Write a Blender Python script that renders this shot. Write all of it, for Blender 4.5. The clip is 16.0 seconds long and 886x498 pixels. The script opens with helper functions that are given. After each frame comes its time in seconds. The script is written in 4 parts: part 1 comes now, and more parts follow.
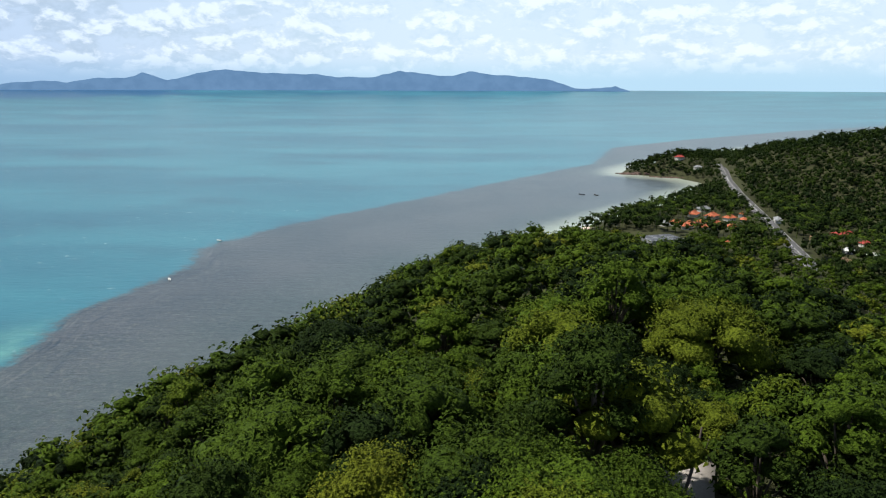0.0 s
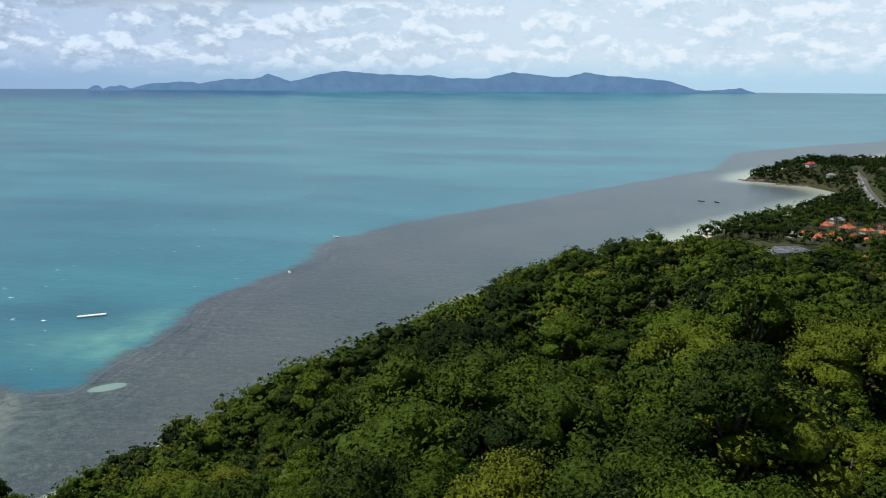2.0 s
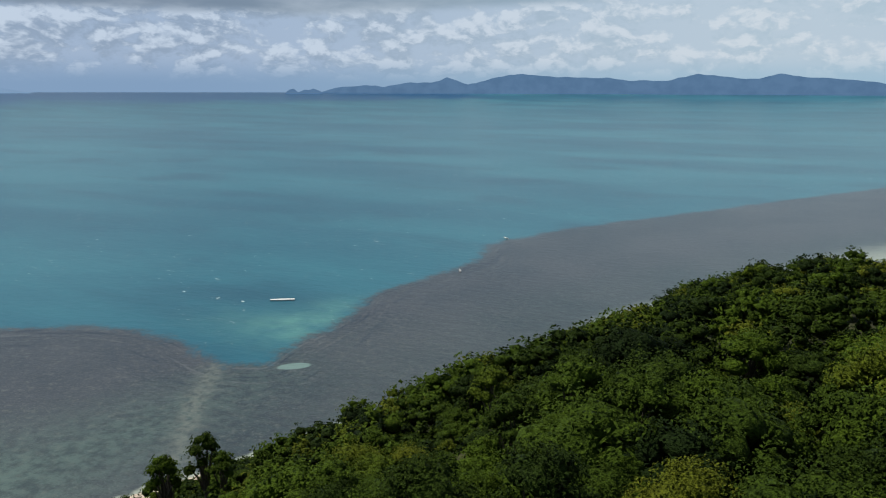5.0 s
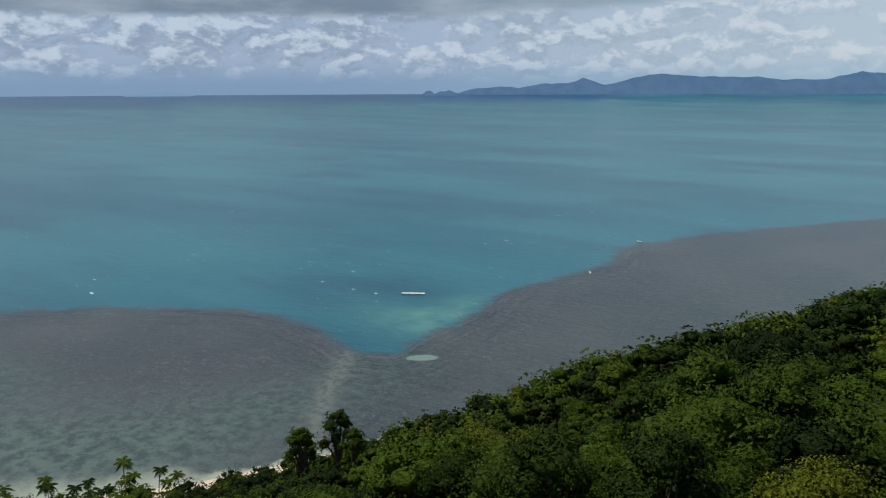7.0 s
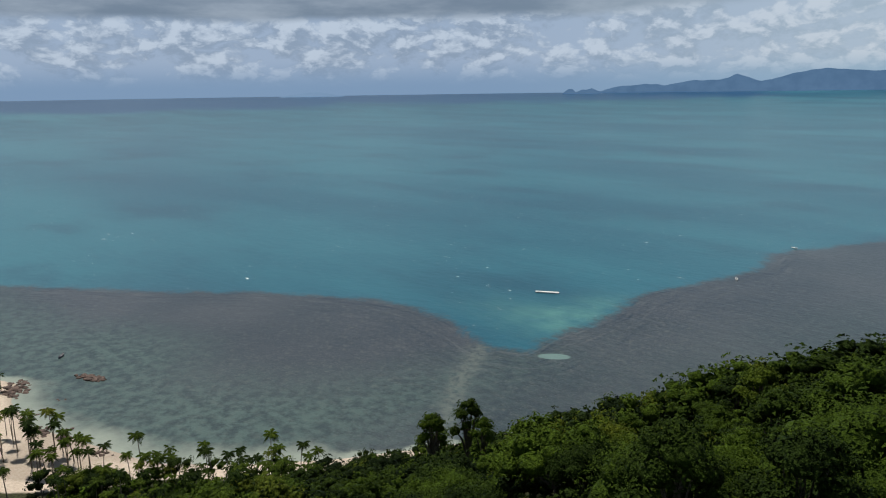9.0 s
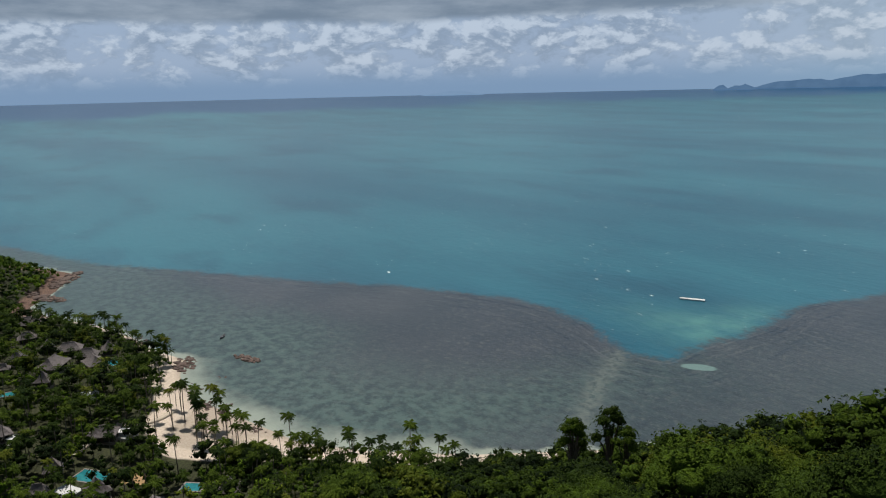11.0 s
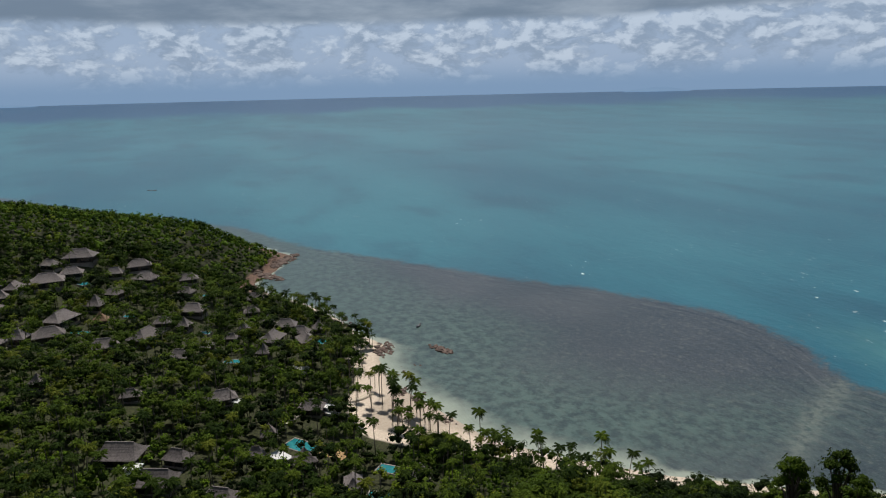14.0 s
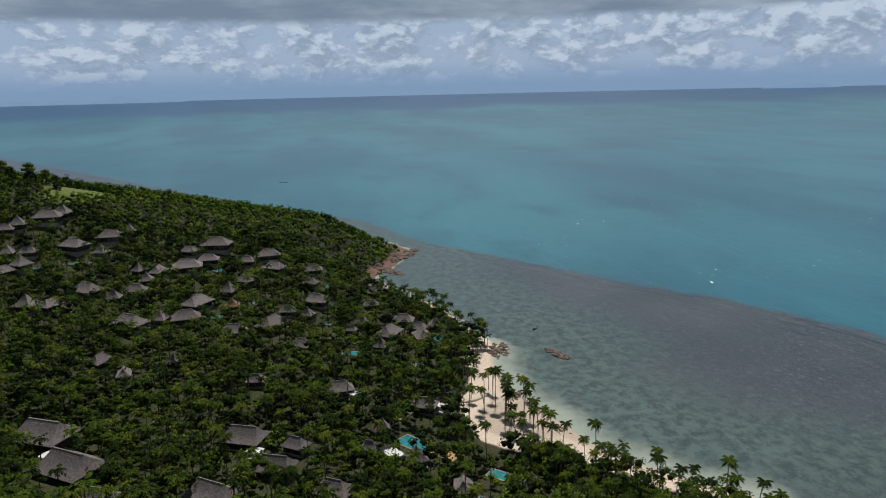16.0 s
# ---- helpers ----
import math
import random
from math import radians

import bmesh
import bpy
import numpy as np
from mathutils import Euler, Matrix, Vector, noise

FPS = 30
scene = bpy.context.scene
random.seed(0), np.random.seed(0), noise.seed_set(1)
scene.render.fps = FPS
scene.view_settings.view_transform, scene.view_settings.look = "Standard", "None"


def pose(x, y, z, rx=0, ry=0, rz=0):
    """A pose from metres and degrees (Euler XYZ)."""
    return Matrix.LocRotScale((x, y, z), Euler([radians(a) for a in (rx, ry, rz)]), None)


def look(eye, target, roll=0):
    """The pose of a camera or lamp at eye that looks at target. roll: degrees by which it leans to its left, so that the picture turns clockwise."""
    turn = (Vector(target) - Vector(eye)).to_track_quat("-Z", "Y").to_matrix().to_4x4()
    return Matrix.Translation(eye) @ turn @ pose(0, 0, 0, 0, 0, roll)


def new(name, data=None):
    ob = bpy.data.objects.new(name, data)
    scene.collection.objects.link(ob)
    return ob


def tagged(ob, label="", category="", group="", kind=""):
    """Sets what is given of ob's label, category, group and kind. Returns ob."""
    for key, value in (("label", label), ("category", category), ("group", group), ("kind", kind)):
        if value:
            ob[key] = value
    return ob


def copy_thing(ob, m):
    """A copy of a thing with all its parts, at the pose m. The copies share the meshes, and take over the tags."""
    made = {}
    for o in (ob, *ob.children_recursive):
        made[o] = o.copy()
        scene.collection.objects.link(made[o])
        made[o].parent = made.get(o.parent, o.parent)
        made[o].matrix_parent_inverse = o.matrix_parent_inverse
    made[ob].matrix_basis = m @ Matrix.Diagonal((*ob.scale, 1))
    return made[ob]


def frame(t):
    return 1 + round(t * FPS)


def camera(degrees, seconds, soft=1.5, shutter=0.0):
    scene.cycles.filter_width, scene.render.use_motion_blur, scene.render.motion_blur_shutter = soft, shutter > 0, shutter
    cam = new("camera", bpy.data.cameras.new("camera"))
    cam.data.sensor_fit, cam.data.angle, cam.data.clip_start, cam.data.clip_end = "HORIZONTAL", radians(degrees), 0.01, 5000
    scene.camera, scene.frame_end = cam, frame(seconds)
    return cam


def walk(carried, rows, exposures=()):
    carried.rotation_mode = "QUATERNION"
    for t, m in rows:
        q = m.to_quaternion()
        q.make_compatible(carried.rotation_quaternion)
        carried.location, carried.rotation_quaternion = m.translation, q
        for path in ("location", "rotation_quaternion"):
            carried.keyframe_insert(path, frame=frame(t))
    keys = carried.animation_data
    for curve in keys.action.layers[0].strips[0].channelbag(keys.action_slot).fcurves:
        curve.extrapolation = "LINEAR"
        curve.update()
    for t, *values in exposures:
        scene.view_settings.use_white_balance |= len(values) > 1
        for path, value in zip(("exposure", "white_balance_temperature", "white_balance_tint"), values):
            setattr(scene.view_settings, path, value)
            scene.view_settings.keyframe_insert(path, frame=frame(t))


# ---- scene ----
# camera and its flight: seconds, place, then yaw, pitch and roll in degrees
cam = camera(64.46, 16.0, soft=1.1)
FLIGHT = [
    (0.0, 2.89, 6.17, 119.87, -0.000, -13.107, 0.213),
    (0.5, 2.21, 6.10, 120.02, 2.078, -13.125, 0.349),
    (1.0, 1.48, 6.02, 120.18, 4.353, -13.101, 0.408),
    (1.5, 0.75, 5.88, 120.35, 6.564, -13.055, 0.340),
    (2.0, 0.07, 5.63, 120.52, 8.900, -13.061, 0.321),
    (2.5, -0.42, 5.28, 120.75, 11.072, -13.034, 0.307),
    (3.0, -0.83, 4.84, 120.94, 13.385, -13.001, 0.318),
    (3.5, -1.08, 4.30, 121.09, 15.606, -13.003, 0.281),
    (4.0, -1.20, 3.70, 121.15, 17.944, -12.973, 0.261),
    (6.5, -0.35, 0.53, 120.30, 30.720, -12.792, -0.168),
    (7.0, 0.00, 0.00, 120.00, 33.566, -12.778, -0.251),
    (7.5, 0.40, -0.43, 119.67, 36.285, -12.774, -0.287),
    (8.0, 0.81, -0.81, 119.47, 39.116, -12.743, -0.425),
    (8.5, 1.13, -1.20, 119.37, 41.904, -12.754, -0.622),
    (9.0, 1.29, -1.69, 119.34, 44.830, -12.753, -0.830),
    (9.5, 1.24, -2.24, 119.42, 47.630, -12.729, -0.996),
    (10.0, 0.97, -2.83, 119.58, 50.533, -12.727, -1.139),
    (12.5, -1.67, -5.54, 120.86, 63.902, -12.650, -1.459),
    (13.0, -2.29, -5.89, 121.03, 66.598, -12.640, -1.452),
    (13.5, -2.98, -6.07, 121.21, 69.098, -12.672, -1.374),
    (14.0, -3.77, -6.12, 121.43, 71.720, -12.667, -1.385),
    (14.5, -4.64, -6.05, 121.69, 74.137, -12.684, -1.323),
    (15.0, -5.65, -5.91, 121.94, 76.680, -12.717, -1.320),
    (15.5, -6.80, -5.69, 122.17, 79.096, -12.750, -1.281),
    (16.0, -8.01, -5.45, 122.39, 81.573, -12.756, -1.337),
]
walk(cam, [(t, pose(x, y, z, 90 + p, 0, w) @ pose(0, 0, 0, 0, 0, r)) for t, x, y, z, w, p, r in FLIGHT],
     [(0.0, 0.58), (1.5, 0.45), (4.0, 0.08), (7.0, -0.12), (10.0, -0.16), (16.0, -0.14)])

# ---- world, sun ----
SUN_ELEV, SUN_TURN = radians(58), radians(-75)


class Nodes:
    """Short hand for node trees."""

    def __init__(self, tree):
        self.t = tree
        tree.nodes.clear()

    def add(self, kind, out=0, **inputs):
        n = self.t.nodes.new(kind)
        for k, v in inputs.items():
            if k.startswith("p_"):
                setattr_name = k[2:]
                if setattr_name == "operation":
                    n.operation = v
                elif setattr_name == "blend_type":
                    n.blend_type = v
                elif setattr_name == "data_type":
                    n.data_type = v
                elif setattr_name == "attribute_name":
                    n.attribute_name = v
                elif setattr_name == "noise_dimensions":
                    n.noise_dimensions = v
                elif setattr_name == "feature":
                    n.feature = v
                elif setattr_name == "sky_type":
                    n.sky_type = v
                elif setattr_name == "clamp":
                    n.use_clamp = v
                continue
            key = int(k[1:]) if k[0] == "i" and k[1:].isdigit() else k.replace("_", " ")
            if hasattr(v, "is_output"):
                self.t.links.new(v, n.inputs[key])
            else:
                n.inputs[key].default_value = v
        self.last = n
        return n.outputs[out] if len(n.outputs) else None

    def math(self, op, a, b=0.0, c=0.0, clamp=False):
        return self.add("ShaderNodeMath", p_operation=op, p_clamp=clamp, i0=a, i1=b, i2=c)

    def mix(self, fac, a, b, blend="MIX"):
        n = self.t.nodes.new("ShaderNodeMix")
        n.data_type, n.blend_type = "RGBA", blend
        for key, v in ((0, fac), (6, a), (7, b)):
            if hasattr(v, "is_output"):
                self.t.links.new(v, n.inputs[key])
            else:
                n.inputs[key].default_value = (*v, 1.0) if isinstance(v, tuple) and len(v) == 3 else v
        return n.outputs[2]

    def ramp(self, fac, lo, hi):
        """0 at lo, 1 at hi, smooth between."""
        n = self.t.nodes.new("ShaderNodeMapRange")
        n.interpolation_type = "SMOOTHSTEP"
        for key, v in ((0, fac), (1, lo), (2, hi)):
            if hasattr(v, "is_output"):
                self.t.links.new(v, n.inputs[key])
            else:
                n.inputs[key].default_value = v
        return n.outputs[0]

    def noise(self, vec, scale, detail=4.0, rough=0.55):
        return self.add("ShaderNodeTexNoise", Vector=vec, Scale=scale, Detail=detail, Roughness=rough)

    def scaled(self, vec, x, y, z):
        return self.add("ShaderNodeVectorMath", p_operation="MULTIPLY", i0=vec, i1=(x, y, z))


world = bpy.data.worlds.new("overcast_sky")
scene.world = world
world.use_nodes = True
N = Nodes(world.node_tree)
sky = N.add("ShaderNodeTexSky", p_sky_type="NISHITA")
N.last.sun_disc, N.last.sun_elevation, N.last.sun_rotation = False, SUN_ELEV, SUN_TURN
N.last.dust_density, N.last.ozone_density = 2.0, 2.0
way = N.add("ShaderNodeTexCoord")
way = N.last.outputs["Generated"]
N.add("ShaderNodeSeparateXYZ", Vector=way)
wx, wy, wz = N.last.outputs
turn = N.math("ARCTAN2", N.math("MULTIPLY", wx, -1.0), wy)
lift = N.math("ARCSINE", wz)
flat = N.add("ShaderNodeCombineXYZ", X=turn, Y=lift, Z=0.0)
# heaped clouds low over the sea: rounded tops, flat grey bases
warp = N.add("ShaderNodeTexNoise", out=1, Vector=N.scaled(flat, 14, 26, 1), Scale=1.0, Detail=4.0)
heap_at = N.add("ShaderNodeVectorMath", p_operation="ADD", i0=N.scaled(flat, 11, 20, 1), i1=N.scaled(warp, 0.42, 0.42, 0))
puff = N.add("ShaderNodeTexVoronoi", p_feature="SMOOTH_F1", Vector=heap_at, Scale=2.2, Detail=4.0, Roughness=0.6, Smoothness=0.4)
heaps = N.math("MULTIPLY_ADD", puff, -0.42, N.math("MULTIPLY_ADD", N.noise(heap_at, 1.0, 7.0, 0.56), 0.85, 0.50))
shifted = N.add("ShaderNodeVectorMath", p_operation="ADD", i0=heap_at, i1=(0.05, 0.26, 0.0))
puff = N.add("ShaderNodeTexVoronoi", p_feature="SMOOTH_F1", Vector=shifted, Scale=2.2, Detail=4.0, Roughness=0.6, Smoothness=0.4)
above = N.math("MULTIPLY_ADD", puff, -0.42, N.math("MULTIPLY_ADD", N.noise(shifted, 1.0, 7.0, 0.56), 0.85, 0.50))
shine = N.ramp(N.math("SUBTRACT", heaps, above), -0.12, 0.20)
heap_mask = N.ramp(heaps, 0.26, 0.50)
# broad sheet of stratus overhead
sheet = N.noise(N.scaled(flat, 2.0, 9, 1), 1.0, 6.0, 0.56)
gap = N.noise(N.scaled(flat, 4, 16, 1), 1.0, 6.0, 0.6)
west = N.ramp(turn, -0.1, 0.8)
high = N.ramp(lift, N.math("MULTIPLY_ADD", west, -0.03, 0.105), N.math("MULTIPLY_ADD", west, -0.03, 0.140))
high = N.ramp(N.math("MULTIPLY_ADD", sheet, 0.8, N.math("MULTIPLY", high, 0.5)), 0.50, 0.82)
haze_col = N.mix(west, (0.42, 0.62, 0.78), (0.27, 0.42, 0.64))
veil = N.mix(west, (0.58, 0.71, 0.83), (0.42, 0.55, 0.75))
lit = N.mix(west, (0.86, 0.92, 0.98), (0.82, 0.93, 1.06))
dark = N.mix(west, (0.44, 0.60, 0.72), (0.21, 0.29, 0.40))
cloud = N.mix(shine, N.mix(0.6, dark, veil), N.mix(0.55, veil, lit))
body = N.mix(heap_mask, veil, cloud)
body = N.mix(high, body, N.mix(N.ramp(gap, 0.38, 0.72), dark, N.mix(0.35, dark, lit)))
low = N.ramp(lift, 0.004, 0.045)
body = N.mix(low, haze_col, body)
body = N.mix(N.ramp(lift, 0.18, 0.5), body, (0.13, 0.17, 0.23))
mixed = N.mix(0.96, N.mix(1.0, sky, (0.1, 0.1, 0.1), "MULTIPLY"), body)
back = N.add("ShaderNodeBackground", Color=mixed, Strength=0.85)
N.add("ShaderNodeOutputWorld", Surface=back)

sun_data = bpy.data.lights.new("sun", "SUN")
sun_data.energy, sun_data.angle, sun_data.color = 4.4, radians(2), (1.0, 0.96, 0.88)
sun = new("sun", sun_data)
sun.matrix_world = look((0, 0, 400), (-math.sin(SUN_TURN) * math.cos(SUN_ELEV), -math.cos(SUN_TURN) * math.cos(SUN_ELEV), 400 - math.sin(SUN_ELEV)))


# ---- materials ----
def material(name, rough=0.7, metal=0.0, spec=0.5):
    """A node material: its shorthand, and a function that ends it with a colour and a height."""
    m = bpy.data.materials.new(name)
    m.use_nodes = True
    n = Nodes(m.node_tree)

    def end(colour, height=None, strength=0.3, distance=0.1, roughness=None):
        key = {"Base_Color": colour if hasattr(colour, "is_output") else (*colour, 1.0)}
        if height is not None:
            key["Normal"] = n.add("ShaderNodeBump", Height=height, Strength=strength, Distance=distance)
        out = n.add("ShaderNodeBsdfPrincipled", Roughness=rough if roughness is None else roughness, Metallic=metal, Specular_IOR_Level=spec, **key)
        n.add("ShaderNodeOutputMaterial", Surface=out)
        return m

    return n, end


def place(n):
    n.add("ShaderNodeNewGeometry")
    return n.last.outputs["Position"]


def stone_like(name, a, b, scale, rough=0.8, bump=0.3, spec=0.4):
    """A two-tone grained surface."""
    n, end = material(name, rough, 0.0, spec)
    p = place(n)
    big, fine = n.noise(p, scale, 5.0), n.noise(p, scale * 9, 4.0)
    mix = n.ramp(n.math("MULTIPLY_ADD", fine, 0.45, n.math("MULTIPLY", big, 0.75)), 0.42, 0.78)
    each = n.add("ShaderNodeObjectInfo")
    each = n.last.outputs["Random"]
    col = n.mix(mix, a, b)
    col = n.mix(n.math("MULTIPLY", each, 0.35), col, tuple(0.55 * c for c in a))
    return end(col, fine, bump, 0.05)


def foliage(name, a, b, c, joined=False):
    """Leaves: each leaf and each tree a little different."""
    n, end = material(name, 0.75, 0.0, 0.06)
    if joined:
        tree = n.add("ShaderNodeAttribute", out=2, p_attribute_name="tint")
    else:
        n.add("ShaderNodeObjectInfo")
        tree = n.last.outputs["Random"]
    n.add("ShaderNodeNewGeometry")
    leaf = n.last.outputs["Random Per Island"]
    p = place(n)
    col = n.mix(n.ramp(tree, 0.0, 0.9), a, b)
    col = n.mix(n.math("MULTIPLY", n.ramp(tree, 0.84, 1.0), 0.8), col, c)
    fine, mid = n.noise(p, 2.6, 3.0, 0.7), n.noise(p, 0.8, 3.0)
    # fine noise darkens the colour where shade would lie between leaves
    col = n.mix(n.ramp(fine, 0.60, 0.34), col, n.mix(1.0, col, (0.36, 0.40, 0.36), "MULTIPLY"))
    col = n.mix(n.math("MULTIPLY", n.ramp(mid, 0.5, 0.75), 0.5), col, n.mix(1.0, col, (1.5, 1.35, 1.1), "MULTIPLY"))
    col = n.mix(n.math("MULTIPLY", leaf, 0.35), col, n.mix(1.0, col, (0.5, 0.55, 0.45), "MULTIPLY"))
    return end(col, fine, 1.0, 0.5)


LEAF = ((0.012, 0.025, 0.005), (0.072, 0.118, 0.009), (0.135, 0.150, 0.013))
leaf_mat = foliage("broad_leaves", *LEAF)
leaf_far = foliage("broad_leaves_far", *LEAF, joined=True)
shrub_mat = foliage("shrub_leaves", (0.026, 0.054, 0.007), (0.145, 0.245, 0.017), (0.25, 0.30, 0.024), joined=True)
PALM = ((0.022, 0.044, 0.006), (0.100, 0.150, 0.014), (0.17, 0.18, 0.022))
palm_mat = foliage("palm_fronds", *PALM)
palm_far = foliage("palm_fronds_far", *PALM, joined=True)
bark_mat = stone_like("bark", (0.07, 0.052, 0.040), (0.17, 0.14, 0.11), 3.0)
palm_bark = stone_like("palm_bark", (0.11, 0.09, 0.07), (0.24, 0.205, 0.165), 3.0)
rock_mat = stone_like("red_brown_rock", (0.06, 0.040, 0.034), (0.19, 0.125, 0.10), 0.9, 0.85, 0.6)
dark_rock = stone_like("wet_rock", (0.035, 0.03, 0.03), (0.10, 0.085, 0.08), 0.9, 0.6, 0.6)

# ground: forest soil, with sand by the shore and a grassy crest
n, end = material("ground", 0.9, 0.0, 0.2)
p = place(n)
shore = n.add("ShaderNodeAttribute", out=2, p_attribute_name="inland")
lawn = n.add("ShaderNodeAttribute", out=2, p_attribute_name="lawn")
broad, fine = n.noise(p, 0.05, 5.0), n.noise(p, 1.3, 5.0)
soil = n.mix(n.ramp(fine, 0.35, 0.65), (0.020, 0.022, 0.010), (0.050, 0.055, 0.020))
grass = n.mix(n.ramp(fine, 0.3, 0.7), (0.07, 0.11, 0.02), (0.13, 0.16, 0.035))
sand = n.mix(n.ramp(fine, 0.3, 0.7), (0.52, 0.42, 0.33), (0.66, 0.56, 0.46))
n.add("ShaderNodeSeparateXYZ", Vector=p)
rocky = n.math("MAXIMUM", n.ramp(n.last.outputs[0], -425.0, -455.0), n.math("MULTIPLY", n.ramp(n.last.outputs[1], 935.0, 955.0), n.ramp(n.last.outputs[0], 325.0, 300.0)))
sand = n.mix(rocky, sand, n.mix(n.ramp(fine, 0.35, 0.62), (0.075, 0.045, 0.034), (0.20, 0.125, 0.092)))
wet = n.mix(n.ramp(shore, -1.0, 3.5), n.mix(0.4, sand, (0.20, 0.16, 0.12)), sand)
edge = n.math("ADD", shore, n.math("MULTIPLY", n.math("SUBTRACT", broad, 0.5), 8.0))
col = n.mix(lawn, soil, grass)
col = n.mix(n.ramp(edge, 13.0, 16.0), wet, col)
ground_mat = end(col, fine, 0.4, 0.15)

# sea: one sheet, its colour that of the bed below (reef, sand, deep water), with cloud shade and wave rows painted in
n, end = material("sea_water", 0.28, 0.0, 0.34)
p = place(n)
reef = n.add("ShaderNodeAttribute", out=2, p_attribute_name="reef")
coast = n.add("ShaderNodeAttribute", out=2, p_attribute_name="coast")
bay = n.add("ShaderNodeAttribute", out=2, p_attribute_name="bay")
strip = n.add("ShaderNodeAttribute", out=2, p_attribute_name="strip")
wide, mid, small = n.noise(p, 0.012, 5.0), n.noise(p, 0.055, 6.0, 0.62), n.noise(p, 0.32, 5.0, 0.65)
# stretched noise stands for cloud shadow: darker streaks in the water's colour
streak = n.noise(n.scaled(p, 0.0012, 0.0035, 0.001), 1.0, 5.0, 0.6)
deep = n.mix(n.ramp(streak, 0.35, 0.65), (0.016, 0.110, 0.162), (0.035, 0.180, 0.230))
deep = n.mix(n.math("MULTIPLY", n.ramp(n.noise(n.scaled(p, 0.006, 0.011, 0.01), 1.0, 4.0), 0.48, 0.70), 0.6), deep, (0.014, 0.080, 0.125))
n.add("ShaderNodeSeparateXYZ", Vector=p)
px, py = n.last.outputs[0], n.last.outputs[1]
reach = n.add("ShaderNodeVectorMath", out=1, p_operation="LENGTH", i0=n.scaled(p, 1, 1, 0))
# cloud shade over the far sea, painted as an uneven darker blue
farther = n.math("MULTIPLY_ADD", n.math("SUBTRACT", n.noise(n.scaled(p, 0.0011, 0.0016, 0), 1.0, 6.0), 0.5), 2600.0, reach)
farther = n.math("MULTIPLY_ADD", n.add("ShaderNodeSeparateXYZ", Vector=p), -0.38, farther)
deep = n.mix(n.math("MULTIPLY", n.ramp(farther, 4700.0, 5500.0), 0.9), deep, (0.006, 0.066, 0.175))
# wave rows, darkened in the colour by noise
rows_ = n.noise(n.scaled(p, 0.05, 0.11, 0.1), 1.0, 7.0, 0.7)
deep = n.mix(n.math("MULTIPLY", n.ramp(rows_, 0.45, 0.7), 0.28), deep, n.mix(1.0, deep, (0.5, 0.6, 0.68), "MULTIPLY"))
deep = n.mix(n.math("MULTIPLY", bay, n.math("MULTIPLY_ADD", n.ramp(mid, 0.3, 0.7), 0.6, 0.25)), deep, (0.105, 0.28, 0.255))
rim = n.math("MULTIPLY_ADD", n.math("SUBTRACT", mid, 0.5), 24.0, n.math("MULTIPLY_ADD", n.math("SUBTRACT", small, 0.5), 20.0, reef))
coral = n.mix(n.ramp(wide, 0.35, 0.65), (0.034, 0.048, 0.062), (0.062, 0.073, 0.086))
coral = n.mix(n.math("MULTIPLY", n.ramp(small, 0.50, 0.70), n.math("MULTIPLY_ADD", n.ramp(mid, 0.35, 0.6), 0.6, 0.3)), coral, (0.125, 0.140, 0.135))
coral = n.mix(n.math("MULTIPLY", n.ramp(n.noise(n.scaled(p, 0.7, 1.1, 1), 1.0, 4.0, 0.7), 0.50, 0.62), 0.75), coral, (0.026, 0.034, 0.042))
coral = n.mix(n.math("MULTIPLY", n.ramp(n.noise(n.scaled(p, 0.9, 1.5, 1), 1.0, 3.0, 0.7), 0.54, 0.66), 0.7), coral, (0.16, 0.17, 0.165))
near = n.mix(n.ramp(n.noise(p, 0.19, 6.0, 0.68), 0.40, 0.60), (0.085, 0.138, 0.124), (0.032, 0.058, 0.060))
near = n.mix(n.math("MULTIPLY", n.ramp(small, 0.45, 0.7), 0.5), near, (0.095, 0.13, 0.115))
lagoon = n.ramp(n.math("MULTIPLY_ADD", n.math("SUBTRACT", wide, 0.5), 60.0, coast), 100.0, 35.0)
coral = n.mix(n.math("MULTIPLY", lagoon, n.math("MULTIPLY_ADD", n.ramp(px, -150.0, -210.0), 0.65, 0.2)), coral, near)
lie = n.add("ShaderNodeCombineXYZ", X=n.math("MULTIPLY", reef, 0.42), Y=n.math("MULTIPLY", n.add("ShaderNodeSeparateXYZ", Vector=p), 0.035), Z=n.math("MULTIPLY", py, 0.035))
surf = n.noise(lie, 1.0, 4.0, 0.6)
band = n.math("MULTIPLY", n.ramp(reef, -2.0, 4.0), n.ramp(reef, 48.0, 8.0))
coral = n.mix(n.math("MULTIPLY", band, n.ramp(surf, 0.56, 0.66)), coral, (0.020, 0.034, 0.050))
coral = n.mix(n.math("MULTIPLY", n.math("MULTIPLY", band, 0.6), n.ramp(surf, 0.42, 0.34)), coral, (0.12, 0.135, 0.14))
coral = n.mix(n.math("MULTIPLY", strip, n.ramp(small, 0.3, 0.6)), coral, (0.15, 0.175, 0.155))
shoal = n.ramp(n.math("MULTIPLY_ADD", n.math("SUBTRACT", mid, 0.5), 20.0, coast), n.math("MULTIPLY_ADD", n.ramp(py, 480.0, 640.0), 26.0, n.math("MULTIPLY_ADD", n.ramp(py, 300.0, 380.0), 20.0, n.math("MULTIPLY_ADD", n.math("MULTIPLY", n.ramp(px, -165.0, -200.0), n.ramp(px, -345.0, -315.0)), 13.0, 3.5))), 1.0)
coral = n.mix(n.math("MULTIPLY", shoal, 0.9), coral, (0.33, 0.37, 0.31))
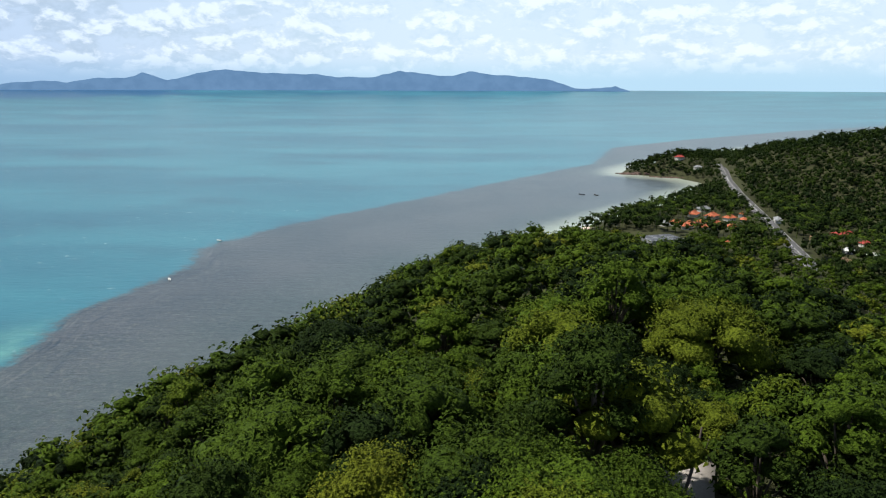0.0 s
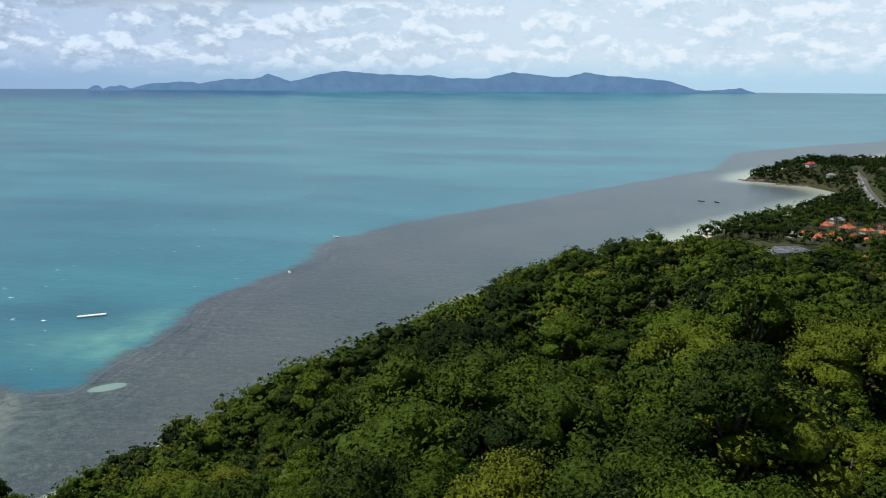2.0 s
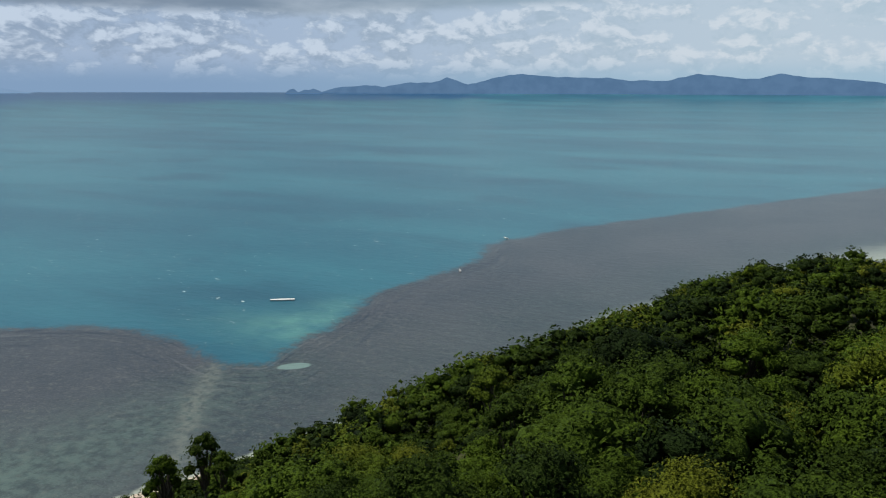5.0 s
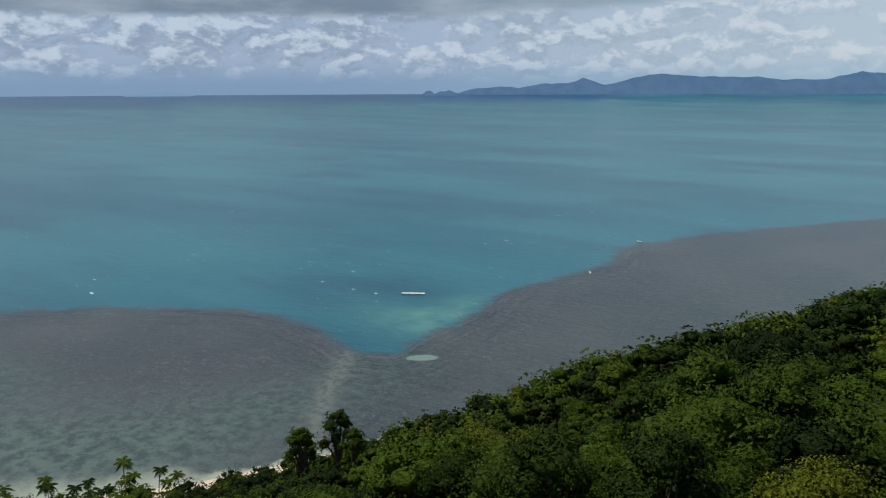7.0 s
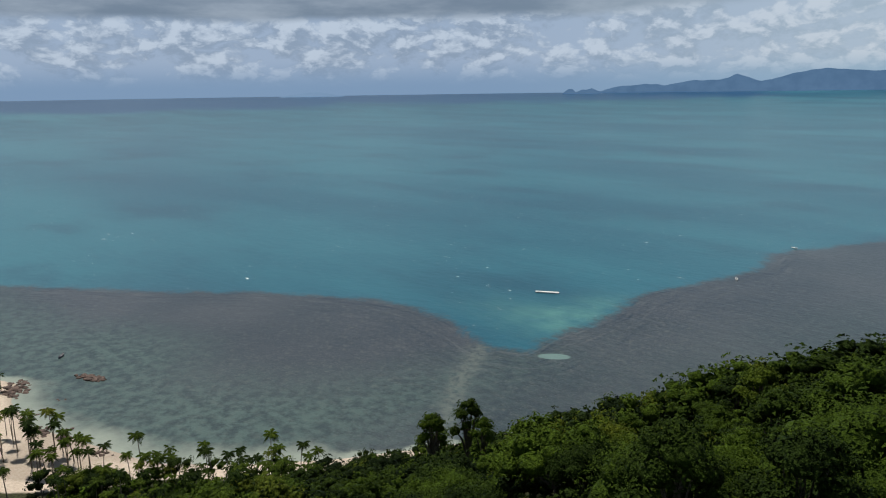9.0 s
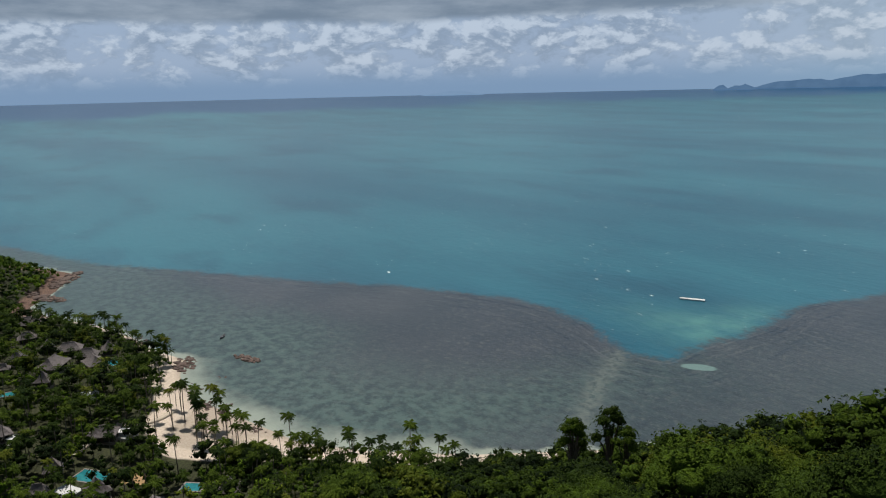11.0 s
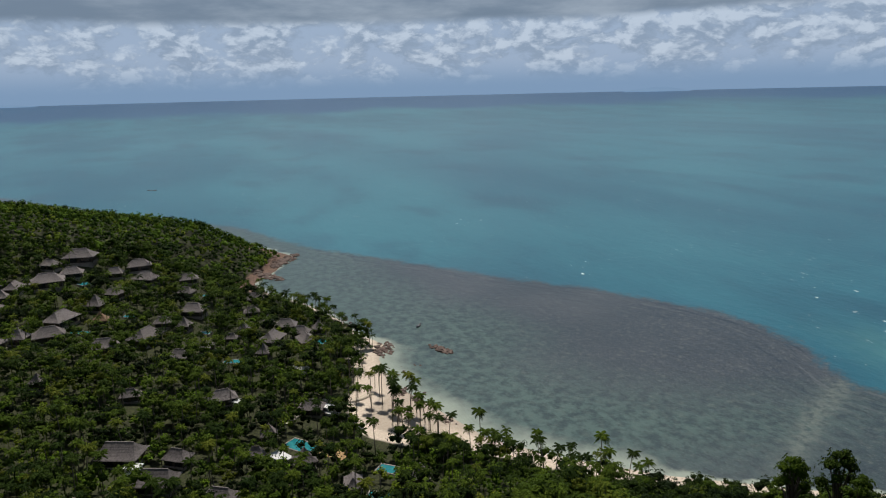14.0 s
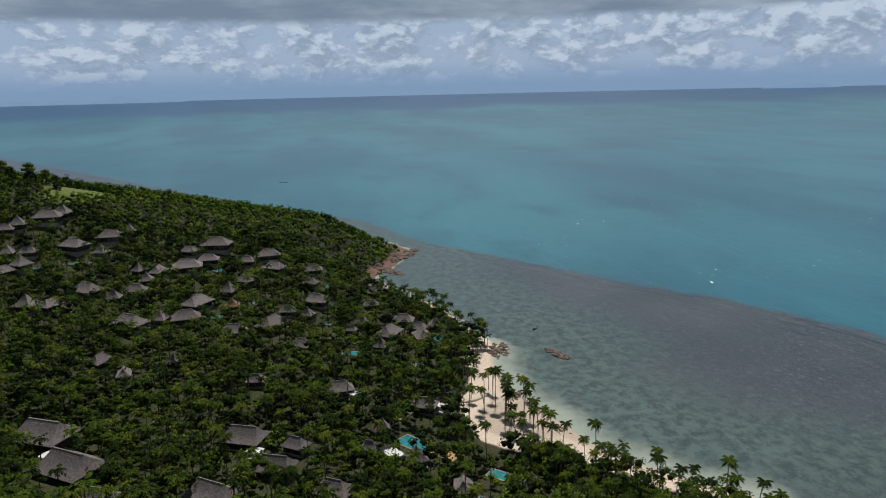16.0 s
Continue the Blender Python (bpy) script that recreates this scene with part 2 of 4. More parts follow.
off = n.add("ShaderNodeVectorMath", p_operation="SUBTRACT", i0=p, i1=(-176.0, 247.5, 0.0))
off = n.add("ShaderNodeVectorRotate", Vector=off, Angle=-0.65)
sandy = n.ramp(n.math("MULTIPLY_ADD", n.math("SUBTRACT", small, 0.5), 0.5, n.add("ShaderNodeVectorMath", out=1, p_operation="LENGTH", i0=n.scaled(off, 0.135, 0.29, 0))), 1.12, 0.9)
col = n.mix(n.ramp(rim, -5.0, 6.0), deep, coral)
col = n.mix(sandy, col, (0.16, 0.25, 0.23))
crest = n.noise(n.scaled(p, 0.11, 0.26, 0.1), 1.0, 3.0, 0.7)
patchy = n.noise(p, 0.02, 2.0)
foam = n.math("MULTIPLY", n.ramp(crest, 0.665, 0.70), n.math("MULTIPLY", n.ramp(patchy, 0.47, 0.56), n.ramp(reef, 5.0, -30.0)))
col = n.mix(foam, col, (0.75, 0.8, 0.8))
swell = n.noise(n.scaled(p, 0.10, 0.22, 0.1), 1.0, 5.0, 0.6)
ripple = n.noise(n.scaled(p, 0.5, 1.0, 0.5), 1.0, 3.0)
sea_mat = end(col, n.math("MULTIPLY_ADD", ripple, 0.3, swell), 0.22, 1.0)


# ---- the lie of the land ----
SHORE_WEST = [(-1000, -700), (-830, -380), (-730, -180), (-655, -60), (-600, 20), (-545, 48), (-500, 33), (-468, 15), (-437, 24), (-413, 40),
              (-375, 54), (-345, 60), (-325, 68), (-306, 61), (-277, 60), (-247, 70), (-217, 80), (-196, 98), (-174, 124)]
SHORE_EAST = [(-150, 162), (-125, 212), (-95, 280), (-56, 353), (-20, 414), (40, 500), (100, 575), (147, 634), (196, 693), (238, 732), (275, 798),
              (321, 843), (331, 893), (316, 943), (285, 966), (252, 991), (274, 1046), (330, 1125), (450, 1270), (640, 1430), (900, 1600), (1500, 1900), (2600, 2300)]
COAST = np.array(SHORE_WEST + SHORE_EAST, float)
REEF = np.array([(-1500, -600), (-900, -160), (-680, 20), (-573, 62), (-509, 111), (-427, 167), (-360, 221), (-305, 252), (-266, 257), (-222, 243), (-207, 238), (-190, 243),
                 (-192, 262), (-190, 318), (-198, 354), (-182, 414), (-170, 465), (-180, 520), (-137, 608), (-47, 731), (95, 930), (240, 1122), (337, 1413),
                 (560, 1640), (1000, 2000), (2000, 2600)], float)


def away(line, x, y):
    """The distance of points from a line, above nought to the right of it."""
    best = np.full(x.shape, 1e9)
    side = np.ones(x.shape)
    for (ax, ay), (bx, by) in zip(line[:-1], line[1:]):
        dx, dy = bx - ax, by - ay
        s = np.clip(((x - ax) * dx + (y - ay) * dy) / (dx * dx + dy * dy), 0, 1)
        d = np.hypot(x - ax - s * dx, y - ay - s * dy)
        cross = dx * (y - ay) - dy * (x - ax)
        nearer = d < best - 1e-9
        side = np.where(nearer, np.where(cross < 0, 1.0, -1.0), side)
        best = np.minimum(best, d)
    return best * side


def along(line, x, y):
    """The nearest distance to a crest line and the height there, from rows of x, y, height."""
    best, height = np.full(x.shape, 1e9), np.zeros(x.shape)
    for (ax, ay, ah), (bx, by, bh) in zip(line[:-1], line[1:]):
        dx, dy = bx - ax, by - ay
        s = np.clip(((x - ax) * dx + (y - ay) * dy) / (dx * dx + dy * dy), 0, 1)
        d = np.hypot(x - ax - s * dx, y - ay - s * dy)
        height = np.where(d < best, ah + s * (bh - ah), height)
        best = np.minimum(best, d)
    return best, height


def wavy(x, y, size, seed=0.0):
    """A soft roll of the ground between -1 and 1."""
    u, v = x / size + seed, y / size - 2 * seed
    return 0.5 * np.sin(u + 1.7 * np.sin(0.6 * v)) * np.cos(v + 1.3 * np.sin(0.7 * u)) + 0.3 * np.sin(2.3 * u + v) * np.sin(1.9 * v - 0.6 * u)


CRESTS = [  # line of x, y, height; breadth; sharpness
    ([(-60, -260, 88), (5, -60, 86), (10, 40, 81), (25, 95, 76), (38, 150, 70), (44, 205, 64), (52, 275, 50), (75, 345, 20), (95, 420, 2)], 122, 2.3),
    ([(-508, 38, 2), (-518, 5, 14), (-524, -65, 21), (-520, -140, 30), (-520, -230, 38), (-500, -420, 55)], 95, 2.0),
    ([(800, 250, 128), (620, 560, 96), (510, 800, 62), (430, 930, 34), (395, 985, 9)], 115, 2.0),
    ([(290, 992, 9), (330, 1005, 13), (350, 1015, 9)], 38, 2.0),
]
ROAD = [(200, 330, 12), (236, 430, 8), (272, 564, 7), (293, 643, 7), (318, 746, 8), (346, 850, 10), (372, 930, 13), (384, 985, 15), (420, 1060, 16)]


def height(x, y):
    x, y = np.asarray(x, float), np.asarray(y, float)
    inland = away(COAST, x, y)
    z = np.clip(inland, 0, 30) * 0.07 + 0.10 * np.clip(30 - y, 0, 400) * (x < 200)
    for k, (line, breadth, sharp) in enumerate(CRESTS):
        d, h = along(line, x, y)
        if k == 0:
            breadth = breadth - 34 * np.clip((y - 130) / 110, 0, 1)
        z = z + h * np.exp(-(d / breadth) ** sharp)
    z = z + wavy(x, y, 24.0) * 1.3 - 6.0 * np.exp(-((x + 76) / 28) ** 2 - ((y - 90) / 42) ** 2)
    ramp = np.clip((inland - 6) / 55, 0, 1)
    ramp = ramp * ramp * (3 - 2 * ramp)
    beach = np.clip(inland * 0.085, -3.5, 2.6)
    z = np.where(inland > 0, beach + ramp * z, beach)
    d, h = along(ROAD, x, y)
    level = np.exp(-np.clip((d - 6) / 9, 0, None) ** 2)
    return z + (h - z) * level


def height1(x, y):
    return float(height(np.array([x]), np.array([y]))[0])


def steps(*spans):
    """Grid lines: (from, to, step) one after another."""
    return np.concatenate([np.arange(a, b, s) for a, b, s in spans])


def mesh_of(name, verts, quads, mats, smooth=True, **values):
    """A mesh from arrays of places and of four-cornered faces, with point values."""
    me = bpy.data.meshes.new(name)
    verts, quads = np.asarray(verts, np.float32), np.asarray(quads, np.int32)
    me.vertices.add(len(verts))
    me.vertices.foreach_set("co", verts.ravel())
    me.loops.add(quads.size)
    me.loops.foreach_set("vertex_index", quads.ravel())
    me.polygons.add(len(quads))
    me.polygons.foreach_set("loop_start", np.arange(0, quads.size, 4, dtype=np.int32))
    me.update(calc_edges=True)
    if smooth:
        me.polygons.foreach_set("use_smooth", np.ones(len(quads), bool))
    for key, v in values.items():
        me.attributes.new(key, "FLOAT", "POINT").data.foreach_set("value", np.asarray(v, np.float32))
    for m in mats if isinstance(mats, (list, tuple)) else [mats]:
        me.materials.append(m)
    return me


def grid_quads(rows, cols, wrap=False):
    i, j = np.meshgrid(np.arange(rows - 1), np.arange(cols if wrap else cols - 1), indexing="ij")
    k = (j + 1) % cols
    return np.stack([i * cols + j, i * cols + k, (i + 1) * cols + k, (i + 1) * cols + j], -1).reshape(-1, 4)


gx = steps((-1300, -640, 22), (-640, 380, 5), (380, 900, 12), (900, 2601, 60))
gy = steps((-700, -260, 16), (-260, 460, 5), (460, 1150, 10), (1150, 2301, 45))
GX, GY = np.meshgrid(gx, gy)
GZ = height(GX.ravel(), GY.ravel())
inland = away(COAST, GX.ravel(), GY.ravel())
inland = inland - 32 * np.exp(-((GX.ravel() + 238) / 25) ** 2 - ((GY.ravel() - 46) / 18) ** 2)
inland = inland + 60 * (GY.ravel() > 1000) + 10 * (GY.ravel() > 600) + 5 * (GX.ravel() > -205) + 12 * (GX.ravel() < -330) - 9 * (GX.ravel() < -440)
lawn = np.clip(1 - np.hypot((GX.ravel() + 518) / 26, (GY.ravel() + 182) / 24), 0, 1) > 0.05
ground = tagged(new("ground", mesh_of("ground", np.stack([GX.ravel(), GY.ravel(), GZ], -1), grid_quads(len(gy), len(gx)), ground_mat, inland=inland, lawn=lawn)),
                "forested hills with a pale sandy shore", "ground", kind="structure")

# the sea, one sheet to the horizon
rings = np.concatenate([[40.0], 80 * 1.027 ** np.arange(156)])
rings = np.append(rings[rings < 4850], 4850.0)
turns = np.linspace(0, 2 * math.pi, 560, endpoint=False)
RR, TT = np.meshgrid(rings, turns, indexing="ij")
sx, sy, sr = (RR * np.cos(TT)).ravel(), (RR * np.sin(TT)).ravel(), RR.ravel()
sz = 91.0 * (np.clip(sr - 2200, 0, None) / 2650) ** 2
reef = away(REEF, sx, sy)
coast = -away(COAST, sx, sy)
bay = np.exp(-((sx + 203) / 17) ** 2 - ((sy - 310) / 38) ** 2) + 0.55 * np.exp(-((sx + 225) / 38) ** 2 - ((sy - 290) / 22) ** 2)
d, _ = along([(-208, 234, 0), (-190, 200, 0), (-168, 168, 0), (-150, 145, 0)], sx, sy)
strip = 0.8 * np.exp(-(d / 4.5) ** 2)
sea = tagged(new("water", mesh_of("water", np.stack([sx, sy, sz], -1), grid_quads(len(rings), len(turns), True), sea_mat, reef=reef, coast=coast, bay=bay, strip=strip)),
             "turquoise sea with a grey coral reef flat along the shore", "sea", kind="structure")


# ---- small builders ----
def part(name, bm, mat, parent=None, label=""):
    """Links a bmesh, or a ready mesh, as one object, under a thing or a part."""
    if isinstance(bm, bmesh.types.BMesh):
        me = bpy.data.meshes.new(name)
        bm.to_mesh(me)
        bm.free()
    else:
        me = bm
    if mat and not me.materials:
        me.materials.append(mat)
    ob = new(name, me)
    if parent:
        ob.parent = parent
    return tagged(ob, label)


rng = np.random.default_rng(7)


def unit(v):
    return v / np.maximum(np.linalg.norm(v, axis=-1, keepdims=True), 1e-9)


def leaves(centres, normals, length, width):
    """Diamond leaves, a little folded, at places, facing ways."""
    k = len(centres)
    a = unit(np.cross(normals, rng.normal(size=(k, 3))))
    b = np.cross(normals, a)
    L = length * rng.uniform(0.7, 1.3, (k, 1))
    W = width * rng.uniform(0.7, 1.3, (k, 1))
    fold = normals * W * 0.35
    v = np.stack([centres - a * L * 0.5, centres + b * W * 0.5 + fold, centres + a * L * 0.5 - normals * L * 0.2, centres - b * W * 0.5 + fold], 1)
    return v.reshape(-1, 3), np.arange(4 * k).reshape(-1, 4)


CUBE = np.array([(x, y, z) for z in (-1, 1) for y in (-1, 1) for x in (-1, 1)], float)
CUBE_Q = np.array([(0, 2, 3, 1), (4, 5, 7, 6), (0, 1, 5, 4), (2, 6, 7, 3), (0, 4, 6, 2), (1, 3, 7, 5)])


def blob(centre, radius, squash=0.8, cuts=1):
    """An uneven rounded lump of four-cornered faces."""
    n = 2 + cuts
    s = np.linspace(-1, 1, n)
    vs, qs = [], []
    for axis in range(3):
        for sign in (-1, 1):
            u, v = np.meshgrid(s, s)
            face = np.zeros((n * n, 3))
            face[:, axis], face[:, (axis + 1) % 3], face[:, (axis + 2) % 3] = sign, u.ravel() * sign, v.ravel()
            qs.append(grid_quads(n, n) + len(vs) * n * n)
            vs.append(face)
    v = unit(np.concatenate(vs))
    bump = 1 + 0.22 * np.sin(5.1 * v[:, 0] + centre[0] * 3) * np.sin(4.3 * v[:, 1] + centre[1] * 2) + 0.15 * np.sin(7 * v[:, 2] + centre[2])
    return v * bump[:, None] * radius * (1, 1, squash) + centre, np.concatenate(qs)


def joined(pieces):
    """Many (places, faces) as one."""
    vs, qs, k = [], [], 0
    for v, q in pieces:
        vs.append(v)
        qs.append(q + k)
        k += len(v)
    return np.concatenate(vs), np.concatenate(qs)


def tube(path, radii, sides=6):
    """A tapered round limb along a path."""
    path = np.asarray(path, float)
    ways = unit(np.gradient(path, axis=0))
    side = unit(np.cross(ways, (0.3, 0.9, 0.12)))
    other = np.cross(ways, side)
    a = np.linspace(0, 2 * math.pi, sides, endpoint=False)
    v = path[:, None] + np.asarray(radii)[:, None, None] * (np.cos(a)[None, :, None] * side[:, None] + np.sin(a)[None, :, None] * other[:, None])
    return v.reshape(-1, 3), grid_quads(len(path), sides, True)


def billow(centre, size, squash, rows, cols):
    """A lumpy closed mass of foliage, its faces sharing corners."""
    t = np.linspace(-0.95, 0.5 * math.pi, rows)
    a = np.linspace(0, 2 * math.pi, cols, endpoint=False)
    T, A = np.meshgrid(t, a, indexing="ij")
    A = A + 0.5 * (np.arange(rows)[:, None] % 2) * 2 * math.pi / cols
    v = np.stack([np.cos(T) * np.cos(A), np.cos(T) * np.sin(A), np.sin(T)], -1).reshape(-1, 3)
    v = v * (1 + rng.uniform(-0.16, 0.16, (len(v), 1)))
    return v * size * (1, 1, squash) + centre, grid_quads(rows, cols, True)


def crown(breadth, tall, base, lobes, sprays, per_spray, leaf, rows=5, cols=7):
    """A tree crown: boughs set over an uneven dome from base upwards, each covered with flat sprays of leaves."""
    pieces, spots = [], []
    for i in range(lobes):
        u = (i + 0.35) / lobes
        a = i * 2.399963 + rng.uniform(-0.5, 0.5)
        r = math.sqrt(u) * rng.uniform(0.55, 0.74)
        size = breadth * rng.uniform(0.24, 0.42)
        c = np.array((math.cos(a) * r * breadth, math.sin(a) * r * breadth, base + tall * (0.95 - 0.55 * u ** 1.3 * rng.uniform(0.7, 1.3)) - 0.5 * size))
        spots.append(c)
        pieces.append(billow(c - (0, 0, 0.15 * size), size * 0.74, 0.62, rows, cols))
        way = unit(rng.normal(size=(sprays, 3)) + (math.cos(a) * 0.35, math.sin(a) * 0.35, 0.75))
        mid = c + way * size * rng.uniform(0.72, 1.12, (sprays, 1)) * (1, 1, 0.70)
        broad = size * rng.uniform(0.16, 0.42, (sprays, 1, 1))
        lean = unit(way * 0.75 + (0, 0, 0.7))
        s1 = unit(np.cross(lean, (0.31, 0.87, 0.21)))
        s2 = np.cross(lean, s1)
        g = rng.normal(size=(sprays, per_spray, 3))
        at = mid[:, None] + broad * (g[..., :1] * s1[:, None] + g[..., 1:2] * s2[:, None] + (0.22 * g[..., 2:] - 0.16 * (g[..., :1] ** 2 + g[..., 1:2] ** 2)) * lean[:, None])
        face = unit(lean[:, None] + 0.30 * (g[..., :1] * s1[:, None] + g[..., 1:2] * s2[:, None]) + rng.normal(size=g.shape) * 0.26)
        pieces.append(leaves(at.reshape(-1, 3), face.reshape(-1, 3), leaf, leaf * 0.5))
    return joined(pieces), spots


def broad_tree(breadth, tall, lobes, sprays, per_spray, leaf, trunk_share=0.28):
    """Meshes of trunk with limbs, and crown."""
    base = tall * trunk_share
    (cv, cq), spots = crown(breadth, tall - base, base, lobes, sprays, per_spray, leaf)
    limbs = [tube([(0, 0, -1.5), (0.1, 0, base * 0.5), (0.05, 0.15, base), (0, 0.1, tall * 0.8)], [0.32, 0.24, 0.2, 0.06])]
    for c in spots[1::max(1, len(spots) // 7)]:
        limbs.append(tube([(0.05, 0.1, base * 0.75), (c[0] * 0.5, c[1] * 0.5, (base * 0.8 + c[2]) / 2 + 0.4), tuple(c)], [0.16, 0.1, 0.04], 5))
    tv, tq = joined(limbs)
    return mesh_of("trunk", tv, tq, bark_mat), mesh_of("crown", cv, cq, leaf_mat)


def palm(tall, fronds, leaflets, reach=3.0, lean=0.0):
    """Meshes of a palm's trunk and its head of drooping fronds."""
    path = [(lean * s * s * tall, 0.15 * math.sin(3 * s), s * tall - 0.8 * (s == 0)) for s in np.linspace(0, 1, 7)]
    trunk = tube(path, np.linspace(0.21, 0.11, 7))
    top = np.array(path[-1])
    pieces = [blob(top, 0.3, 1.0, 0)]
    for i in range(fronds):
        a = i * 2.399963 + rng.uniform(-0.2, 0.2)
        up = 1.15 - 1.55 * (i / fronds) + rng.uniform(-0.12, 0.12)
        size = reach * rng.uniform(0.85, 1.15)
        out, side = np.array((math.cos(a), math.sin(a), 0)), np.array((-math.sin(a), math.cos(a), 0))
        s = np.linspace(0.08, 1, leaflets)
        rib = top + out * (s * size * 0.86)[:, None] + np.array((0, 0, 1.0)) * (up * s * size * 0.75 - 0.85 * s ** 2.2 * size * 0.75)[:, None]
        way = unit(np.gradient(rib, axis=0))
        for sign in (-1, 1):
            long = (0.78 * np.sin(np.clip(s * 2.9 + 0.25, 0, math.pi)) + 0.16)[:, None] * size * 0.3
            tip = rib + (side * sign * 0.8 + way * 0.55 - np.array((0, 0, 0.62))) * long
            half = way * size * 0.62 / leaflets
            v = np.stack([rib - half, rib + half, tip + half * 0.5, tip - half * 0.3], 1).reshape(-1, 3)
            pieces.append((v, np.arange(len(v)).reshape(-1, 4)))
    return trunk, joined(pieces)


def scatter(box, gap, keep):
    """Uneven spots over a stretch of the plan, where keep(x, y) holds."""
    x0, y0, x1, y1 = box
    gxs, gys = np.meshgrid(np.arange(x0, x1, gap), np.arange(y0, y1, gap))
    xs = (gxs + rng.uniform(-0.42, 0.42, gxs.shape) * gap).ravel()
    ys = (gys + rng.uniform(-0.42, 0.42, gys.shape) * gap).ravel()
    ok = keep(xs, ys)
    return xs[ok], ys[ok]


def planted(template, xs, ys, zs, sizes, spins):
    """Copies of a (places, faces) template over the plan, as one pair of arrays, and a tint for each."""
    v, q = template
    c, s = np.cos(spins), np.sin(spins)
    w = v[None] * sizes[:, None, None]
    px = w[..., 0] * c[:, None] - w[..., 1] * s[:, None] + xs[:, None]
    py = w[..., 0] * s[:, None] + w[..., 1] * c[:, None] + ys[:, None]
    pz = w[..., 2] + zs[:, None]
    verts = np.stack([px, py, pz], -1).reshape(-1, 3)
    quads = (q[None] + (np.arange(len(xs)) * len(v))[:, None, None]).reshape(-1, 4)
    return verts, quads


def in_sight(x, y, slack=4.0):
    """Within the sweep that the flight looks over."""
    a = np.degrees(np.arctan2(-x, y))
    return (a > -36 - slack) & (a < 117 + slack)

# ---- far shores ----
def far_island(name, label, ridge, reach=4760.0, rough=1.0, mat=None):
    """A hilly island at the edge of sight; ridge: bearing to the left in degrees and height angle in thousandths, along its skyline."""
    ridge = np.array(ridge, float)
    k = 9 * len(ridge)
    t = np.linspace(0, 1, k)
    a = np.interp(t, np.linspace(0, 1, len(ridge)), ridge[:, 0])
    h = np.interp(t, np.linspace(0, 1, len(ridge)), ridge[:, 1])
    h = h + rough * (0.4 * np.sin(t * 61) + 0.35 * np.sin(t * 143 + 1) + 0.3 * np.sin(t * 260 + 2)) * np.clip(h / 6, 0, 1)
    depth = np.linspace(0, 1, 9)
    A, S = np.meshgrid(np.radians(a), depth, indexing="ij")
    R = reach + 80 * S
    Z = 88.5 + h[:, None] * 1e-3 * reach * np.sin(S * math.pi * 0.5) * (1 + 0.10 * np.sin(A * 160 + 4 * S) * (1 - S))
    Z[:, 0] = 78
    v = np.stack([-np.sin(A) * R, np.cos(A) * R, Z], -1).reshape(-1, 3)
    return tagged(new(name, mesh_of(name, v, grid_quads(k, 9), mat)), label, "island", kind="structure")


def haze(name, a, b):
    """Land so far off that the air's light covers it; that haze is a flat glowing colour."""
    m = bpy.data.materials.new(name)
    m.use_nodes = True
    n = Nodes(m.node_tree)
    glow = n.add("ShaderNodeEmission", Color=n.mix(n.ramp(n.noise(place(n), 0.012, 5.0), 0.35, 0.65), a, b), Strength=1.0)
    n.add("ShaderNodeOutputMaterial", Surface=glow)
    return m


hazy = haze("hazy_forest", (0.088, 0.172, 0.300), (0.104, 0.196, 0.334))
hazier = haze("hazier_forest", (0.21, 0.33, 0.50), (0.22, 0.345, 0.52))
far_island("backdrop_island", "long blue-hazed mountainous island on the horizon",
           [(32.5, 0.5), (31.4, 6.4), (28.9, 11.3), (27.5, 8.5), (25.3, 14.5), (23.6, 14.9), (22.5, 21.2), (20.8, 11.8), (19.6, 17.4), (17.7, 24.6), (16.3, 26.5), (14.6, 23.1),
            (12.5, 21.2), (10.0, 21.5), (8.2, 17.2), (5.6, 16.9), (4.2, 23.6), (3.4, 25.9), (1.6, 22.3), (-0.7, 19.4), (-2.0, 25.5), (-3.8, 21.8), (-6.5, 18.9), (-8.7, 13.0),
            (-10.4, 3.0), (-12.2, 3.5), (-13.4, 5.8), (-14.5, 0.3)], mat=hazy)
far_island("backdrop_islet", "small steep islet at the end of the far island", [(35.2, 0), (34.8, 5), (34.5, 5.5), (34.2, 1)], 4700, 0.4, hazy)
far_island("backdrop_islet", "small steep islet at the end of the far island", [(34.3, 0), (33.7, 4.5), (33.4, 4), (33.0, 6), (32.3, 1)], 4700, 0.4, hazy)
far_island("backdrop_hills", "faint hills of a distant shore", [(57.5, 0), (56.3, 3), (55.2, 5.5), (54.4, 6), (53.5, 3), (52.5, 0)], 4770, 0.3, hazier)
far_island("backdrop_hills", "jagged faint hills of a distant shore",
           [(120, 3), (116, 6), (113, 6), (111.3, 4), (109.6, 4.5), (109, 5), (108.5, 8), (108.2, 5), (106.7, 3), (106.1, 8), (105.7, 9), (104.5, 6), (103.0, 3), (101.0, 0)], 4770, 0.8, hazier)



# ---- the resort on the western slope ----
roof_mat = stone_like("weathered_shingle", (0.105, 0.088, 0.086), (0.25, 0.215, 0.21), 1.6, 0.85, 0.8)
brown_roof = stone_like("brown_thatch", (0.17, 0.10, 0.06), (0.28, 0.18, 0.11), 1.6, 0.9, 0.8)
wood_mat = stone_like("dark_timber", (0.030, 0.022, 0.018), (0.075, 0.055, 0.042), 2.0, 0.7)
deck_mat = stone_like("grey_deck", (0.20, 0.17, 0.15), (0.34, 0.30, 0.27), 1.4, 0.8)
white_mat = stone_like("white_render", (0.66, 0.65, 0.63), (0.80, 0.79, 0.77), 0.8, 0.8, 0.1)
